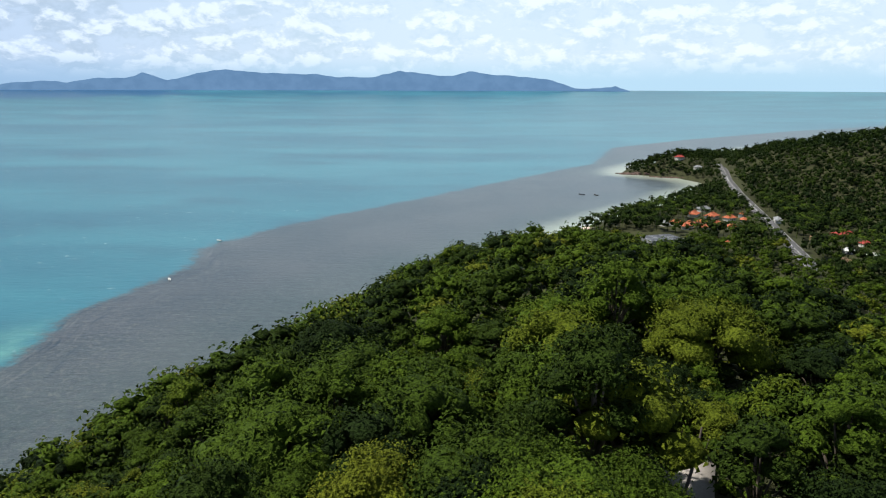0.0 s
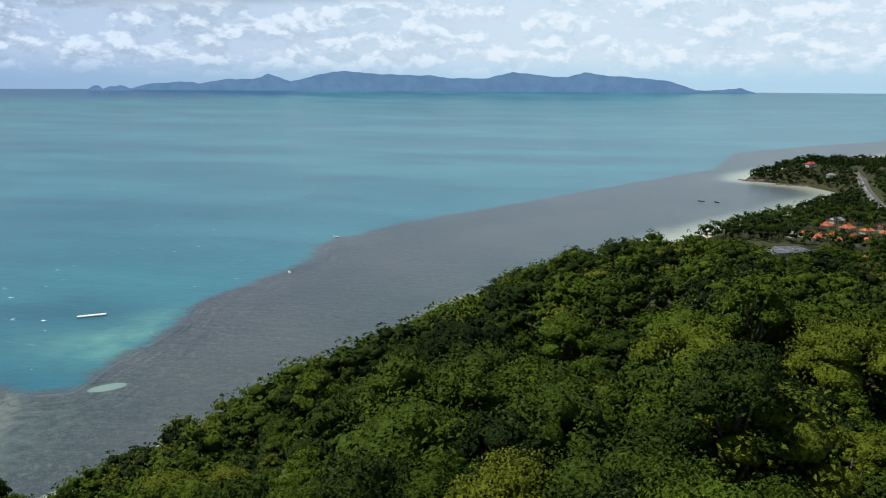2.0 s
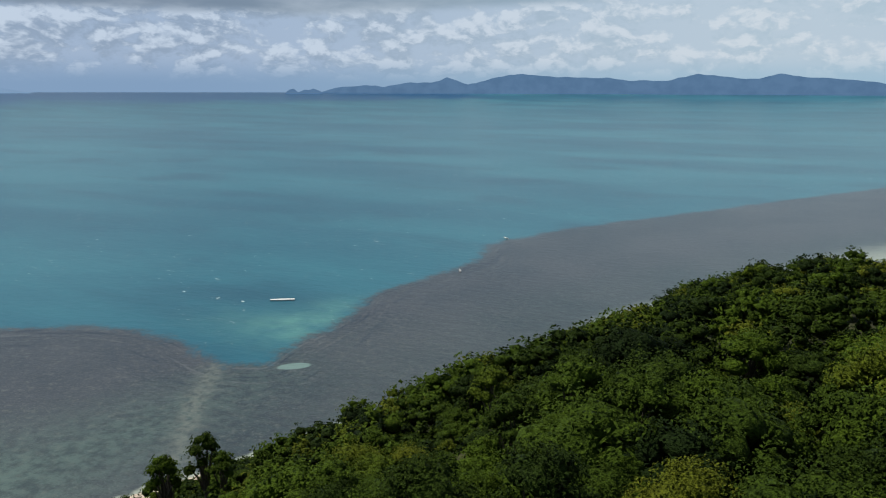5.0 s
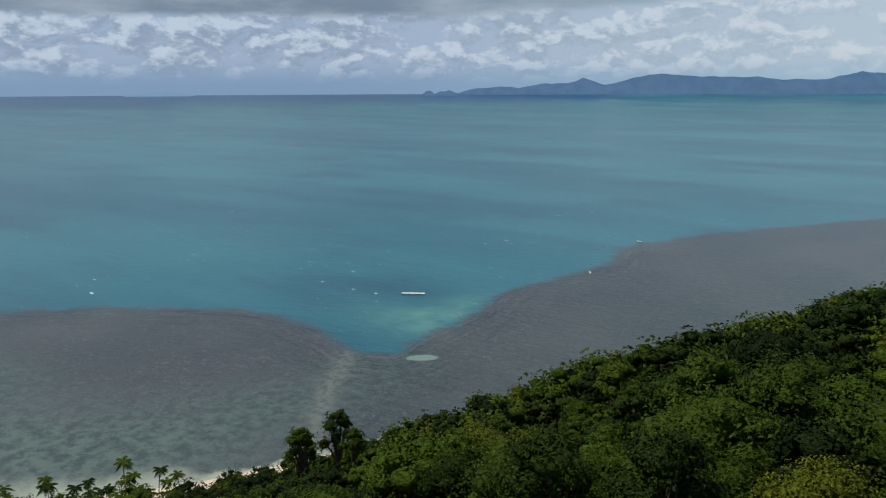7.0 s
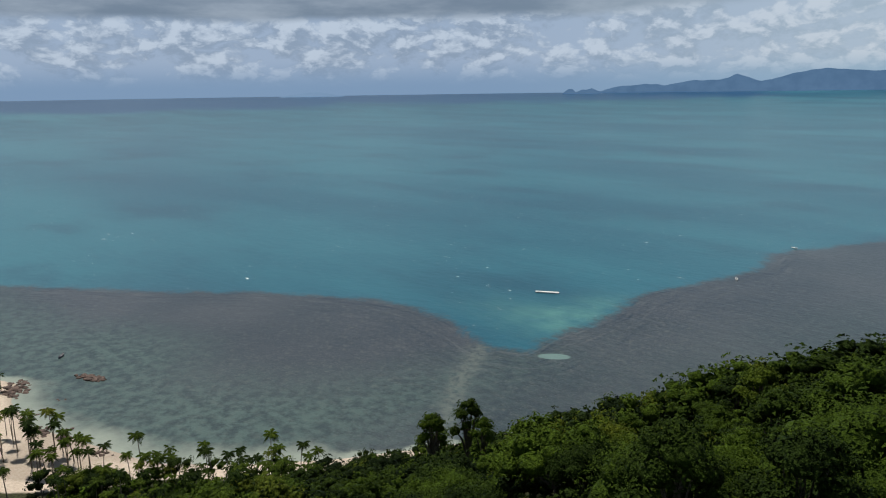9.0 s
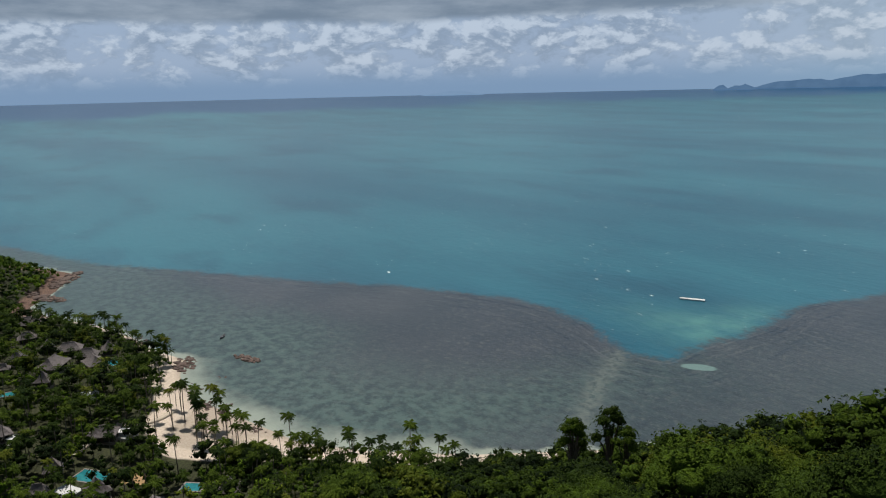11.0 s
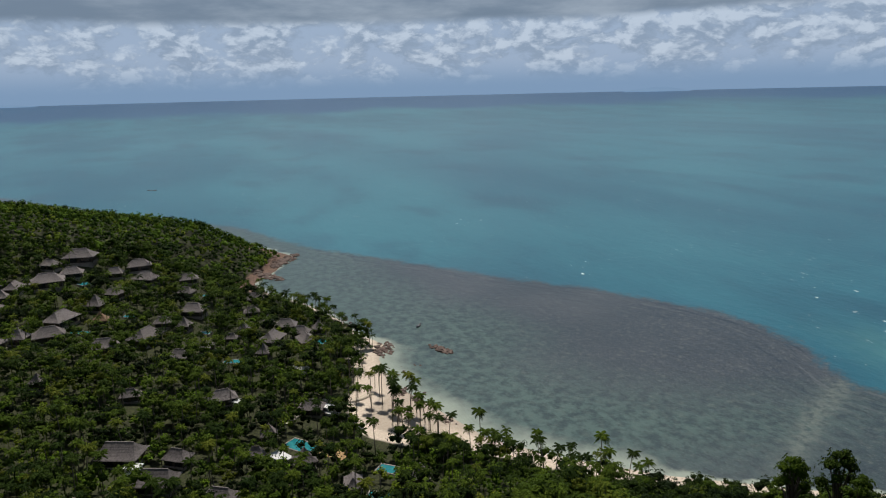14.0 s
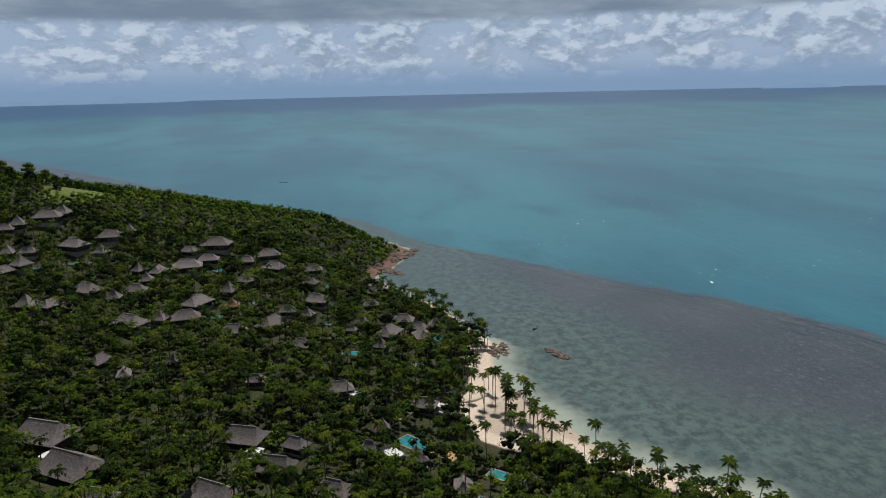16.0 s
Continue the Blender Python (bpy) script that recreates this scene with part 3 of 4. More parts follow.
glass_mat = stone_like("dark_glazing", (0.012, 0.016, 0.02), (0.025, 0.03, 0.035), 0.5, 0.12, 0.0, 0.6)
n, end = material("pool_water", 0.08)
pool_mat = end(n.mix(n.ramp(n.noise(place(n), 0.6, 3.0), 0.3, 0.7), (0.02, 0.17, 0.20), (0.035, 0.26, 0.27)), n.noise(place(n), 3.0, 2.0), 0.08, 0.05)
tile_mat = stone_like("orange_clay_tile", (0.36, 0.085, 0.035), (0.55, 0.17, 0.075), 1.2, 0.75, 0.6)
red_tile = stone_like("red_clay_tile", (0.30, 0.035, 0.03), (0.44, 0.075, 0.055), 1.2, 0.75, 0.6)
sheet_mat = stone_like("grey_roof_sheet", (0.22, 0.23, 0.25), (0.36, 0.37, 0.39), 0.7, 0.55, 0.2)
panel_mat = stone_like("dark_roof_panel", (0.05, 0.055, 0.07), (0.10, 0.105, 0.12), 0.7, 0.4, 0.1)


def box(bm, x0, y0, z0, x1, y1, z1):
    v = [bm.verts.new((x, y, z)) for z in (z0, z1) for y in (y0, y1) for x in (x0, x1)]
    for q in CUBE_Q:
        bm.faces.new([v[i] for i in q])
    return bm


def box_mesh(*sizes):
    return box(bmesh.new(), *sizes)


def hip_roof(bm, w, d, z, rise, ridge, rows=9, thick=0.25):
    """A hipped roof w by d with kicked eaves, laid in lapped courses up to a ridge of that length, and an underside."""
    def ring(k, zz):
        a, b = ridge / 2 + (w / 2 - ridge / 2) * k, d / 2 * k
        return [bm.verts.new((x, y, zz)) for x, y in ((-a, -b), (a, -b), (a, b), (-a, b))]

    def slope(s):
        return z + rise * (s - 0.12 * math.sin(s * math.pi))

    rings_ = [ring(1.0, z - thick), ring(1.02, z)]
    for i in range(1, rows):
        s = i / rows
        rings_ += [ring(1.02 - 0.99 * s, slope(s) - 0.01), ring(1.024 - 0.99 * s, slope(s) + 0.03)]
    rings_.append(ring(0.03, z + rise))
    for lo, hi in zip(rings_, rings_[1:]):
        for i in range(4):
            bm.faces.new((lo[i], lo[(i + 1) % 4], hi[(i + 1) % 4], hi[i]))
    bm.faces.new(rings_[-1])
    bm.faces.new(rings_[0][::-1])
    return bm


def villa(name, w, d, ridge, label, mat, storey=2.8, rise=None, stilts=2.5):
    """A pavilion: hipped roof with courses and ridge cap, timber walls with glazing, corner posts, deck on a base."""
    root = tagged(new(name), label, "villa", "villas of the resort")
    rise = rise or d * 0.40
    part("base", box_mesh(-w * 0.44, -d * 0.44, -stilts, w * 0.44, d * 0.44, 0.3), deck_mat, root)
    part("wall", box_mesh(-w * 0.40, -d * 0.36, 0.3, w * 0.40, d * 0.40, storey + 0.1), wood_mat, root)
    for s in (-0.2, 0.2):
        part("window", box_mesh(w * s - w * 0.14, -d * 0.372, 0.6, w * s + w * 0.14, -d * 0.362, storey - 0.4), glass_mat, root, "dark glazed window")
    for sx_ in (-1, 1):
        part("post", box_mesh(sx_ * w * 0.45 - 0.12, -d * 0.45 - 0.12, 0.3, sx_ * w * 0.45 + 0.12, -d * 0.45 + 0.12, storey), wood_mat, root)
    r = part("roof", hip_roof(bmesh.new(), w, d, storey, rise, ridge, 13), mat, root)
    part("ridge_cap", box_mesh(-ridge / 2 - 0.2, -0.16, storey + rise - 0.08, ridge / 2 + 0.2, 0.16, storey + rise + 0.16), mat, r)
    return root


SHINGLE = "dark timber villa with a grey shingled hip roof among palms"
protos = {
    "h": villa("villa", 10, 7.2, 4.2, SHINGLE, roof_mat),
    "p": villa("pavilion", 7, 6.6, 0.3, "small pavilion with a steep grey pyramid roof", roof_mat, 2.9, 4.0),
    "b": villa("pavilion", 7, 6.6, 0.3, "open hut with a brown thatched pyramid roof", brown_roof, 2.6, 3.6),
    "g": villa("villa", 12, 8.6, 7.6, "large timber villa with a long grey shingled roof", roof_mat, 3.0, 3.4),
}
WIDE = {"h": 10.0, "p": 7.0, "b": 7.0, "g": 12.0}
UPPER = [(-462, -181, 15.0, "h"), (-469, -174, 8.0, "p"), (-451, -194, 8.6, "p"), (-445, -199, 9.7, "h"), (-430, -157, 13.9, "h"), (-444, -141, 13.4, "h"), (-452, -132, 7.5, "p"), (-424, -141, 7.2, "p"),
         (-417, -187, 7.3, "p"), (-420, -178, 8.8, "h"), (-405, -176, 8.5, "p"), (-397, -182, 9.8, "h"), (-375, -134, 13.5, "h"), (-367, -119, 6.3, "p"), (-379, -112, 10.3, "h"), (-394, -110, 6.6, "p"),
         (-407, -107, 10.2, "h"), (-407, -117, 6.1, "p"), (-448, -81, 15.4, "h"), (-437, -95, 9.3, "h")]
MIDDLE = [(-427, -83, 10.6, "h"), (-415, -93, 15.0, "h"), (-442, -50, 12.2, "h"), (-431, -62, 9.2, "h"), (-423, -45, 12.1, "h"), (-402, -60, 9.2, "h"), (-383, -66, 7.9, "p"), (-363, -62, 6.6, "b"),
          (-364, -79, 13.5, "h"), (-341, -80, 12.0, "h"), (-338, -91, 6.9, "p"), (-330, -102, 14.1, "h"), (-353, -154, 8.7, "p"), (-354, -144, 9.3, "h"), (-351, -135, 6.1, "p"), (-357, -34, 7.6, "h"),
          (-335, -40, 13.4, "h"), (-430, -23, 9.8, "h"), (-403, -24, 8.5, "h"), (-374, -20, 11.6, "h"), (-353, -24, 5.8, "p"), (-324, -56, 10.9, "h")]
LOWER = [(-411, 12, 10.8, "h"), (-380, 9, 7.5, "h"), (-359, 16, 5.3, "p"), (-352, 24, 9.9, "h"), (-330, 15, 12.0, "h"), (-342, 30, 8.5, "h"), (-329, 31, 10.1, "h"),
         (-349, 40, 5.8, "p"), (-345, 3, 6.3, "p"), (-336, -3, 5.5, "h"), (-324, -14, 6.7, "h"), (-311, -25, 8.3, "h"), (-311, 10, 5.7, "p"), (-270, -41, 6.5, "h"),
         (-262, -9, 9.3, "h"), (-287, -102, 8.5, "h"), (-275, -90, 6.7, "h"), (-286, -74, 4.9, "p"), (-249, 22, 8.6, "h"), (-228, 5, 5.2, "p")]
NEAR = [(-217, -96, 15.5, "g"), (-191, -80, 14.8, "g"), (-219, -39, 12.0, "g"), (-199, -28, 10.4, "g"), (-178, -42, 10.9, "g"), (-168, -67, 9.4, "g"), (-215, -23, 7.5, "h"),
        (-214, 0, 5.2, "h"), (-206, 14, 6.2, "p"), (-184, -11, 9.6, "h"), (-185, 25, 6.8, "h"), (-185, 45, 5.4, "p")]
fresh = set(protos)
CLEAR = []  # x, y, radius kept free of trees
for x, y, w, kind in UPPER + MIDDLE + LOWER + NEAR:
    w *= 1.12
    k = w / WIDE[kind]
    spin = 78 + 22 * math.sin(x * 0.13 + y * 0.21) + (90 if (x * 7 + y * 3) % 5 < 1 else 0)
    if kind == "g":
        spin = 62 + 8 * math.sin(x)
    m = pose(x, y, height1(x, y) + 0.4, 0, 0, spin) @ Matrix.Diagonal((k, k, max(0.8, k ** 0.6), 1))
    if kind in fresh:
        protos[kind].matrix_world = m
        fresh.discard(kind)
    else:
        copy_thing(protos[kind], pose(x, y, height1(x, y) + 0.4, 0, 0, spin)).scale = (k, k, max(0.8, k ** 0.6))
    CLEAR.append((x, y, w * 0.5 + 1.2))
    reach = math.hypot(x, y)
    CLEAR.append((x - x / reach * w * 0.75, y - y / reach * w * 0.75, w * 0.36 + 0.8))


def pool(x, y, length, width, spin, lift=0.6):
    """A bathing pool: coping round a sheet of water, on a stone base."""
    root = tagged(new("pool"), "turquoise swimming pool with a pale stone rim", "pool", "pools of the resort")
    root.matrix_world = pose(x, y, height1(x, y) + lift, 0, 0, spin)
    a, b = length / 2, width / 2
    bm = box_mesh(-a - 0.5, -b - 0.5, -2.5, a + 0.5, b + 0.5, -0.12)
    part("base", bm, deck_mat, root)
    rim = bmesh.new()
    for q in ((-a - 0.5, -b - 0.5, a + 0.5, -b), (-a - 0.5, b, a + 0.5, b + 0.5), (-a - 0.5, -b, -a, b), (a, -b, a + 0.5, b)):
        box(rim, q[0], q[1], -0.12, q[2], q[3], 0.1)
    part("coping", rim, deck_mat, root)
    part("pool_surface", box_mesh(-a, -b, -0.1, a, b, 0.03), pool_mat, root, "clear turquoise water")
    CLEAR.append((x, y, length * 0.5 + 2.5))
    CLEAR.append((x - x / math.hypot(x, y) * 5, y - y / math.hypot(x, y) * 5, length * 0.4 + 1.5))


for x, y, a, b, spin in [(-420, -77, 9, 5, 40), (-352, -69, 12, 4, 55), (-334, 39, 8, 5, 20), (-306, -2, 11, 4, 70), (-222, 15, 12, 6, 40), (-179, 31, 6, 3, 60), (-197, 38, 6, 4, 50),
                         (-414, -151, 14, 4, 75), (-407, -170, 9, 4, 75), (-372, -50, 7, 3, 55), (-411, -15, 5, 3, 40), (-349, -15, 5, 4, 70), (-209, -33, 6, 3, 62)]:
    pool(x, y, a, b, spin)


def terrace(x, y, w, d, spin, mat, label, lift=0.8):
    """A low flat-roofed block: walls, roof slab with a raised edge, step."""
    root = tagged(new("terrace"), label, "terrace")
    root.matrix_world = pose(x, y, height1(x, y) + lift, 0, 0, spin)
    part("base", box_mesh(-w / 2, -d / 2, -2.5, w / 2, d / 2, 1.6), mat, root)
    part("slab", box_mesh(-w / 2 - 0.3, -d / 2 - 0.3, 1.6, w / 2 + 0.3, d / 2 + 0.3, 1.85), mat, root)
    part("step", box_mesh(-w / 4, -d / 2 - 1.5, -2.5, w / 4, -d / 2 - 0.3, 0.5), mat, root)
    CLEAR.append((x, y, max(w, d) * 0.55 + 1))


WHITE = "low white flat-roofed terrace building among the trees"
for x, y, w, d, spin in [(-293, 24, 6, 4, 20), (-250, 29, 8, 3, 45), (-211, 7, 7, 4, 30), (-205, -89, 7, 5, 62), (-211, -35, 4, 3, 62), (-258, -3, 4, 3, 40)]:
    terrace(x, y, w, d, spin, white_mat, WHITE)
deck_wood = stone_like("yellow_timber", (0.36, 0.22, 0.09), (0.52, 0.34, 0.16), 1.2)
CLEAR += [(-236, 52, 16), (-254, 54, 11), (-224, 60, 11), (-232, 42, 11), (-222, 48, 10), (-218, 38, 7)]
deck = tagged(new("sun_deck"), "honey-coloured timber sun deck beside the beach", "deck")
deck.matrix_world = pose(-216, 24, height1(-216, 24) + 0.5, 0, 0, 40)
part("platform", box_mesh(-6, -3, -2, 6, 3, 0.0), deck_wood, deck)
for i in range(20):
    part("plank", box_mesh(-6 + i * 0.6, -3.1, 0.0, -5.46 + i * 0.6, 3.1, 0.06), deck_wood, deck)
CLEAR.append((-216, 24, 6))
n, end = material("path_sand", 0.9)
path_mat = end(n.mix(n.noise(place(n), 2.0, 4.0), (0.45, 0.37, 0.28), (0.62, 0.53, 0.42)), n.noise(place(n), 6.0, 3.0), 0.2, 0.03)


def ribbon(name, line, width, lift, mat, label, category, kind="structure"):
    """A strip of ground cover along a line, laid on the land with a little thickness."""
    pts = np.array([p[:2] for p in line], float)
    seg = np.concatenate([[0], np.cumsum(np.hypot(*np.diff(pts, axis=0).T))])
    s = np.arange(0, seg[-1], 3.0)
    x, y = np.interp(s, seg, pts[:, 0]), np.interp(s, seg, pts[:, 1])
    for _ in range(6):
        x[1:-1], y[1:-1] = (x[:-2] + x[1:-1] * 2 + x[2:]) / 4, (y[:-2] + y[1:-1] * 2 + y[2:]) / 4
    tx, ty = np.gradient(x), np.gradient(y)
    l = np.hypot(tx, ty)
    nx, ny = -ty / l, tx / l
    z = height(x, y) + lift
    cols = [(-1.0, -0.6), (-1.0, 0.0), (0.0, 0.04), (1.0, 0.0), (1.0, -0.6)]
    v = np.stack([np.stack([x + nx * width / 2 * c, y + ny * width / 2 * c, z + h], -1) for c, h in cols], 1).reshape(-1, 3)
    return tagged(new(name, mesh_of(name, v, grid_quads(len(s), 5), mat, smooth=False)), label, category, kind=kind)


ribbon("path", [(-262, 28), (-258, 36), (-262, 44), (-270, 50)], 2.6, 0.5, path_mat, "pale winding sand path through the palms", "path")
ribbon("path", [(-240, 12), (-250, 18), (-262, 28)], 1.8, 0.5, path_mat, "pale winding sand path through the palms", "path")
for x, y in ((-259, 38), (-265, 46), (-256, 32), (-248, 17)):
    CLEAR.append((x, y, 4.0))

# ---- the village by the eastern road ----
asphalt = stone_like("asphalt", (0.075, 0.075, 0.08), (0.125, 0.125, 0.13), 0.4, 0.85, 0.2)
concrete = stone_like("pale_concrete", (0.30, 0.27, 0.24), (0.44, 0.40, 0.36), 0.5, 0.85, 0.3)
paint = stone_like("road_paint", (0.62, 0.62, 0.6), (0.78, 0.78, 0.76), 1.0, 0.7, 0.0)
ribbon("road", ROAD[1:8], 10.0, 0.35, asphalt, "grey asphalt road along the foot of the hill", "road")
for off in (-4.4, -0.14, 0.14, 4.4):
    shifted_line = []
    for (ax, ay, _), (bx, by, _) in zip(ROAD[1:7], ROAD[2:8]):
        l = math.hypot(bx - ax, by - ay)
        shifted_line += [(ax - (by - ay) / l * off, ay + (bx - ax) / l * off), (bx - (by - ay) / l * off, by + (bx - ax) / l * off)]
    ribbon("road_marking", shifted_line, 0.12, 0.40, paint, "white painted road line", "road marking")
ribbon("road", [(20, 34), (22, 54), (26, 66), (31, 77)], 4.6, 0.25, concrete, "pale concrete lane between the trees", "road")


def house(name, x, y, w, d, spin, roof, wall, label, storeys=1, ridge=0.45, rise=0.3):
    """A house: walls, hipped roof with courses, ridge cap, windows and a door."""
    root = tagged(new(name), label, "house", "houses of the village")
    root.matrix_world = pose(x, y, height1(x, y), 0, 0, spin)
    h = 2.9 * storeys
    part("wall", box_mesh(-w * 0.42, -d * 0.42, -2.0, w * 0.42, d * 0.42, h + 0.1), wall, root)
    for st in range(storeys):
        for i in (-1, 1):
            for side in (-1, 1):
                part("window", box_mesh(i * w * 0.22 - 0.6, side * d * 0.42 - 0.04, 0.9 + 2.9 * st, i * w * 0.22 + 0.6, side * d * 0.42 + 0.04, 2.1 + 2.9 * st), glass_mat, root)
    part("door", box_mesh(-0.5, -d * 0.42 - 0.05, 0.0, 0.5, -d * 0.42 + 0.05, 2.1), wood_mat, root)
    r = part("roof", hip_roof(bmesh.new(), w, d, h, d * rise, w * ridge, 7), roof, root)
    part("ridge_cap", box_mesh(-w * ridge / 2, -0.15, h + d * rise - 0.06, w * ridge / 2, 0.15, h + d * rise + 0.14), roof, r)
    CLEAR.append((x, y, max(w, d) * 0.6 + 2))
    CLEAR.append((x - x / math.hypot(x, y) * 10, y - y / math.hypot(x, y) * 10, max(w, d) * 0.5 + 2))


ORANGE = "bungalow with a bright orange clay-tiled hip roof"
for i, (x, y, w) in enumerate([(201, 593, 11), (209, 586, 14), (219, 574, 10), (231, 582, 11), (243, 580, 10), (231, 637, 13), (243, 624, 13), (255, 615, 11), (264, 606, 9),
                               (272, 630, 6.6), (224, 600, 10), (212, 515, 6.5), (204, 578, 9), (236, 594, 9)]):
    house("bungalow", x, y, w, w * 0.72, 20 + 37 * i % 50, tile_mat, white_mat, ORANGE)
for x, y, w, d, spin, mat, label in [(249, 661, 12, 8, 15, sheet_mat, "house with a grey sheet-metal roof"), (190, 590, 9, 7, 40, sheet_mat, "house with a grey sheet-metal roof"),
                                     (289, 597, 16, 6, 70, sheet_mat, "long roadside shed with a pale metal roof"),
                                     (288, 530, 21, 10, 60, brown_roof, "long roadside building with a brown roof"),
                                     (318, 548, 17, 10, 20, red_tile, "house with a red-tiled roof on the slope"),
                                     (288, 488, 8, 6, 10, white_mat, "small white-roofed house by the road"), (297, 474, 8, 6, 30, white_mat, "small white-roofed house by the road"),
                                     (268, 458, 15, 8, 50, brown_roof, "long roadside building with a brown roof"), (315, 513, 8, 6, 10, red_tile, "house with a red-tiled roof on the slope")]:
    house("house", x, y, w, d, spin, mat, white_mat, label)
house("headland_house", 334, 994, 13, 9, 20, red_tile, white_mat, "white house with a red roof among trees on the headland")
house("house", 349, 962, 11, 7, 20, sheet_mat, white_mat, "house with a grey sheet-metal roof")

# the low block with dark panels on its flat roofs
block = tagged(new("flat_roofed_block"), "low grey block with rows of dark panels on flat roofs", "building")
block.matrix_world = pose(168, 527, height1(168, 527), 0, 0, 18)
for i in range(3):
    for j in range(2):
        part("wall", box_mesh(-14 + 9.4 * i, -9 + 9.4 * j, -2, -5.4 + 9.4 * i, -0.6 + 9.4 * j, 3.4), sheet_mat, block)
        part("roof", box_mesh(-14.3 + 9.4 * i, -9.3 + 9.4 * j, 3.4, -5.1 + 9.4 * i, -0.3 + 9.4 * j, 3.7), sheet_mat, block)
        for k in range(3):
            part("panel", box_mesh(-13.4 + 9.4 * i + 2.7 * k, -8.4 + 9.4 * j, 3.7, -11.2 + 9.4 * i + 2.7 * k, -1.2 + 9.4 * j, 3.95), panel_mat, block)
CLEAR += [(168, 527, 18), (160, 503, 15), (152, 482, 12), (148, 515, 8)]


def car(x, y, spin, paint_mat, label):
    """A car: body with a narrower cabin, glazing, four wheels."""
    root = tagged(new("car"), label, "car", "cars on the road")
    root.matrix_world = pose(x, y, height1(x, y) + 0.42, 0, 0, spin)
    bm = bmesh.new()
    prof = [(-2.1, 0.35), (-2.1, 0.85), (-1.3, 0.95), (1.2, 0.95), (2.1, 0.75), (2.15, 0.35)]
    side = [[bm.verts.new((s * 0.85, u, v)) for u, v in prof] for s in (-1, 1)]
    bm.faces.new(side[0])
    bm.faces.new(side[1][::-1])
    for i in range(6):
        bm.faces.new((side[0][i], side[0][(i + 1) % 6], side[1][(i + 1) % 6], side[1][i]))
    part("body", bm, paint_mat, root)
    bm = bmesh.new()
    lo = [bm.verts.new(c) for c in ((-0.8, -1.6, 0.95), (0.8, -1.6, 0.95), (0.8, 0.9, 0.95), (-0.8, 0.9, 0.95))]
    hi = [bm.verts.new(c) for c in ((-0.65, -1.2, 1.45), (0.65, -1.2, 1.45), (0.65, 0.3, 1.45), (-0.65, 0.3, 1.45))]
    for i in range(4):
        bm.faces.new((lo[i], lo[(i + 1) % 4], hi[(i + 1) % 4], hi[i]))
    part("window", bm, glass_mat, root)
    part("roof", box_mesh(-0.66, -1.22, 1.45, 0.66, 0.32, 1.5), paint_mat, root)
    for sx_ in (-1, 1):
        for wy_ in (-1.3, 1.35):
            v, q = tube([(sx_ * 0.72, wy_, 0.33), (sx_ * 0.78, wy_, 0.33), (sx_ * 0.88, wy_, 0.33)], [0.33, 0.33, 0.3], 10)
            part("wheel", mesh_of("wheel", v, q, glass_mat), None, root)


for x, y, spin, mat, label in [(304, 676, -14, white_mat, "white car on the asphalt road"), (290, 640, -14, white_mat, "white car on the asphalt road"),
                               (283, 606, -14, white_mat, "white car on the asphalt road"), (268, 556, 166, panel_mat, "dark car on the asphalt road"),
                               (262, 530, 166, sheet_mat, "grey car on the asphalt road")]:
    car(x, y, spin, mat, label)

# ---- afloat and in the shallows ----
pontoon = tagged(new("pontoon"), "long white floating swimming platform off the reef", "pontoon")
pontoon.matrix_world = pose(-239.8, 328.8, 0.0, 0, 0, 30)
part("deck", box_mesh(-7.0, -1.15, 0.1, 7.0, 1.15, 0.62), white_mat, pontoon)
for i in range(12):
    part("plank", box_mesh(-6.9 + i * 1.15, -1.2, 0.62, -5.85 + i * 1.15, 1.2, 0.68), white_mat, pontoon)
for i in range(4):
    v, q = tube([(-6.6 + i * 4.4, -1.1, 0.0), (-6.6 + i * 4.4, 0, -0.05), (-6.6 + i * 4.4, 1.1, 0.0)], [0.4, 0.42, 0.4], 8)
    part("float", mesh_of("float", v, q, panel_mat), None, pontoon)


def boat(x, y, spin, length, mat, label):
    """A small open boat: hull pinched at the ends, thwarts, gunwale."""
    root = tagged(new("boat"), label, "boat", "boats on the reef flat")
    root.matrix_world = pose(x, y, 0.0, 0, 0, spin)
    u = np.linspace(-1, 1, 9)
    half = 0.8 * (1 - np.abs(u) ** 2.5) + 0.05
    v = []
    for k, h in zip(u, half):
        zz = 0.7 + 0.5 * abs(k) ** 3
        v += [(-h, k * length / 2, zz), (-h * 0.7, k * length / 2, 0.1), (0, k * length / 2, -0.2), (h * 0.7, k * length / 2, 0.1), (h, k * length / 2, zz), (h * 0.8, k * length / 2, zz), (0, k * length / 2, 0.25), (-h * 0.8, k * length / 2, zz)]
    part("hull", mesh_of("hull", v, grid_quads(9, 8, True), mat), None, root)
    for s in (-0.2, 0.25):
        part("thwart", box_mesh(-0.6, s * length - 0.15, 0.5, 0.6, s * length + 0.15, 0.58), wood_mat, root)


boat(-345, 92, 50, 6, panel_mat, "small dark boat moored on the reef flat")
boat(160, 795, 60, 7, panel_mat, "small dark boat moored on the reef flat")
boat(175, 790, 40, 6, wood_mat, "small brown boat moored on the reef flat")
boat(-173, 546, 70, 5, white_mat, "small white boat at the reef edge")
boat(-169, 432, 30, 5, white_mat, "small white boat at the reef edge")

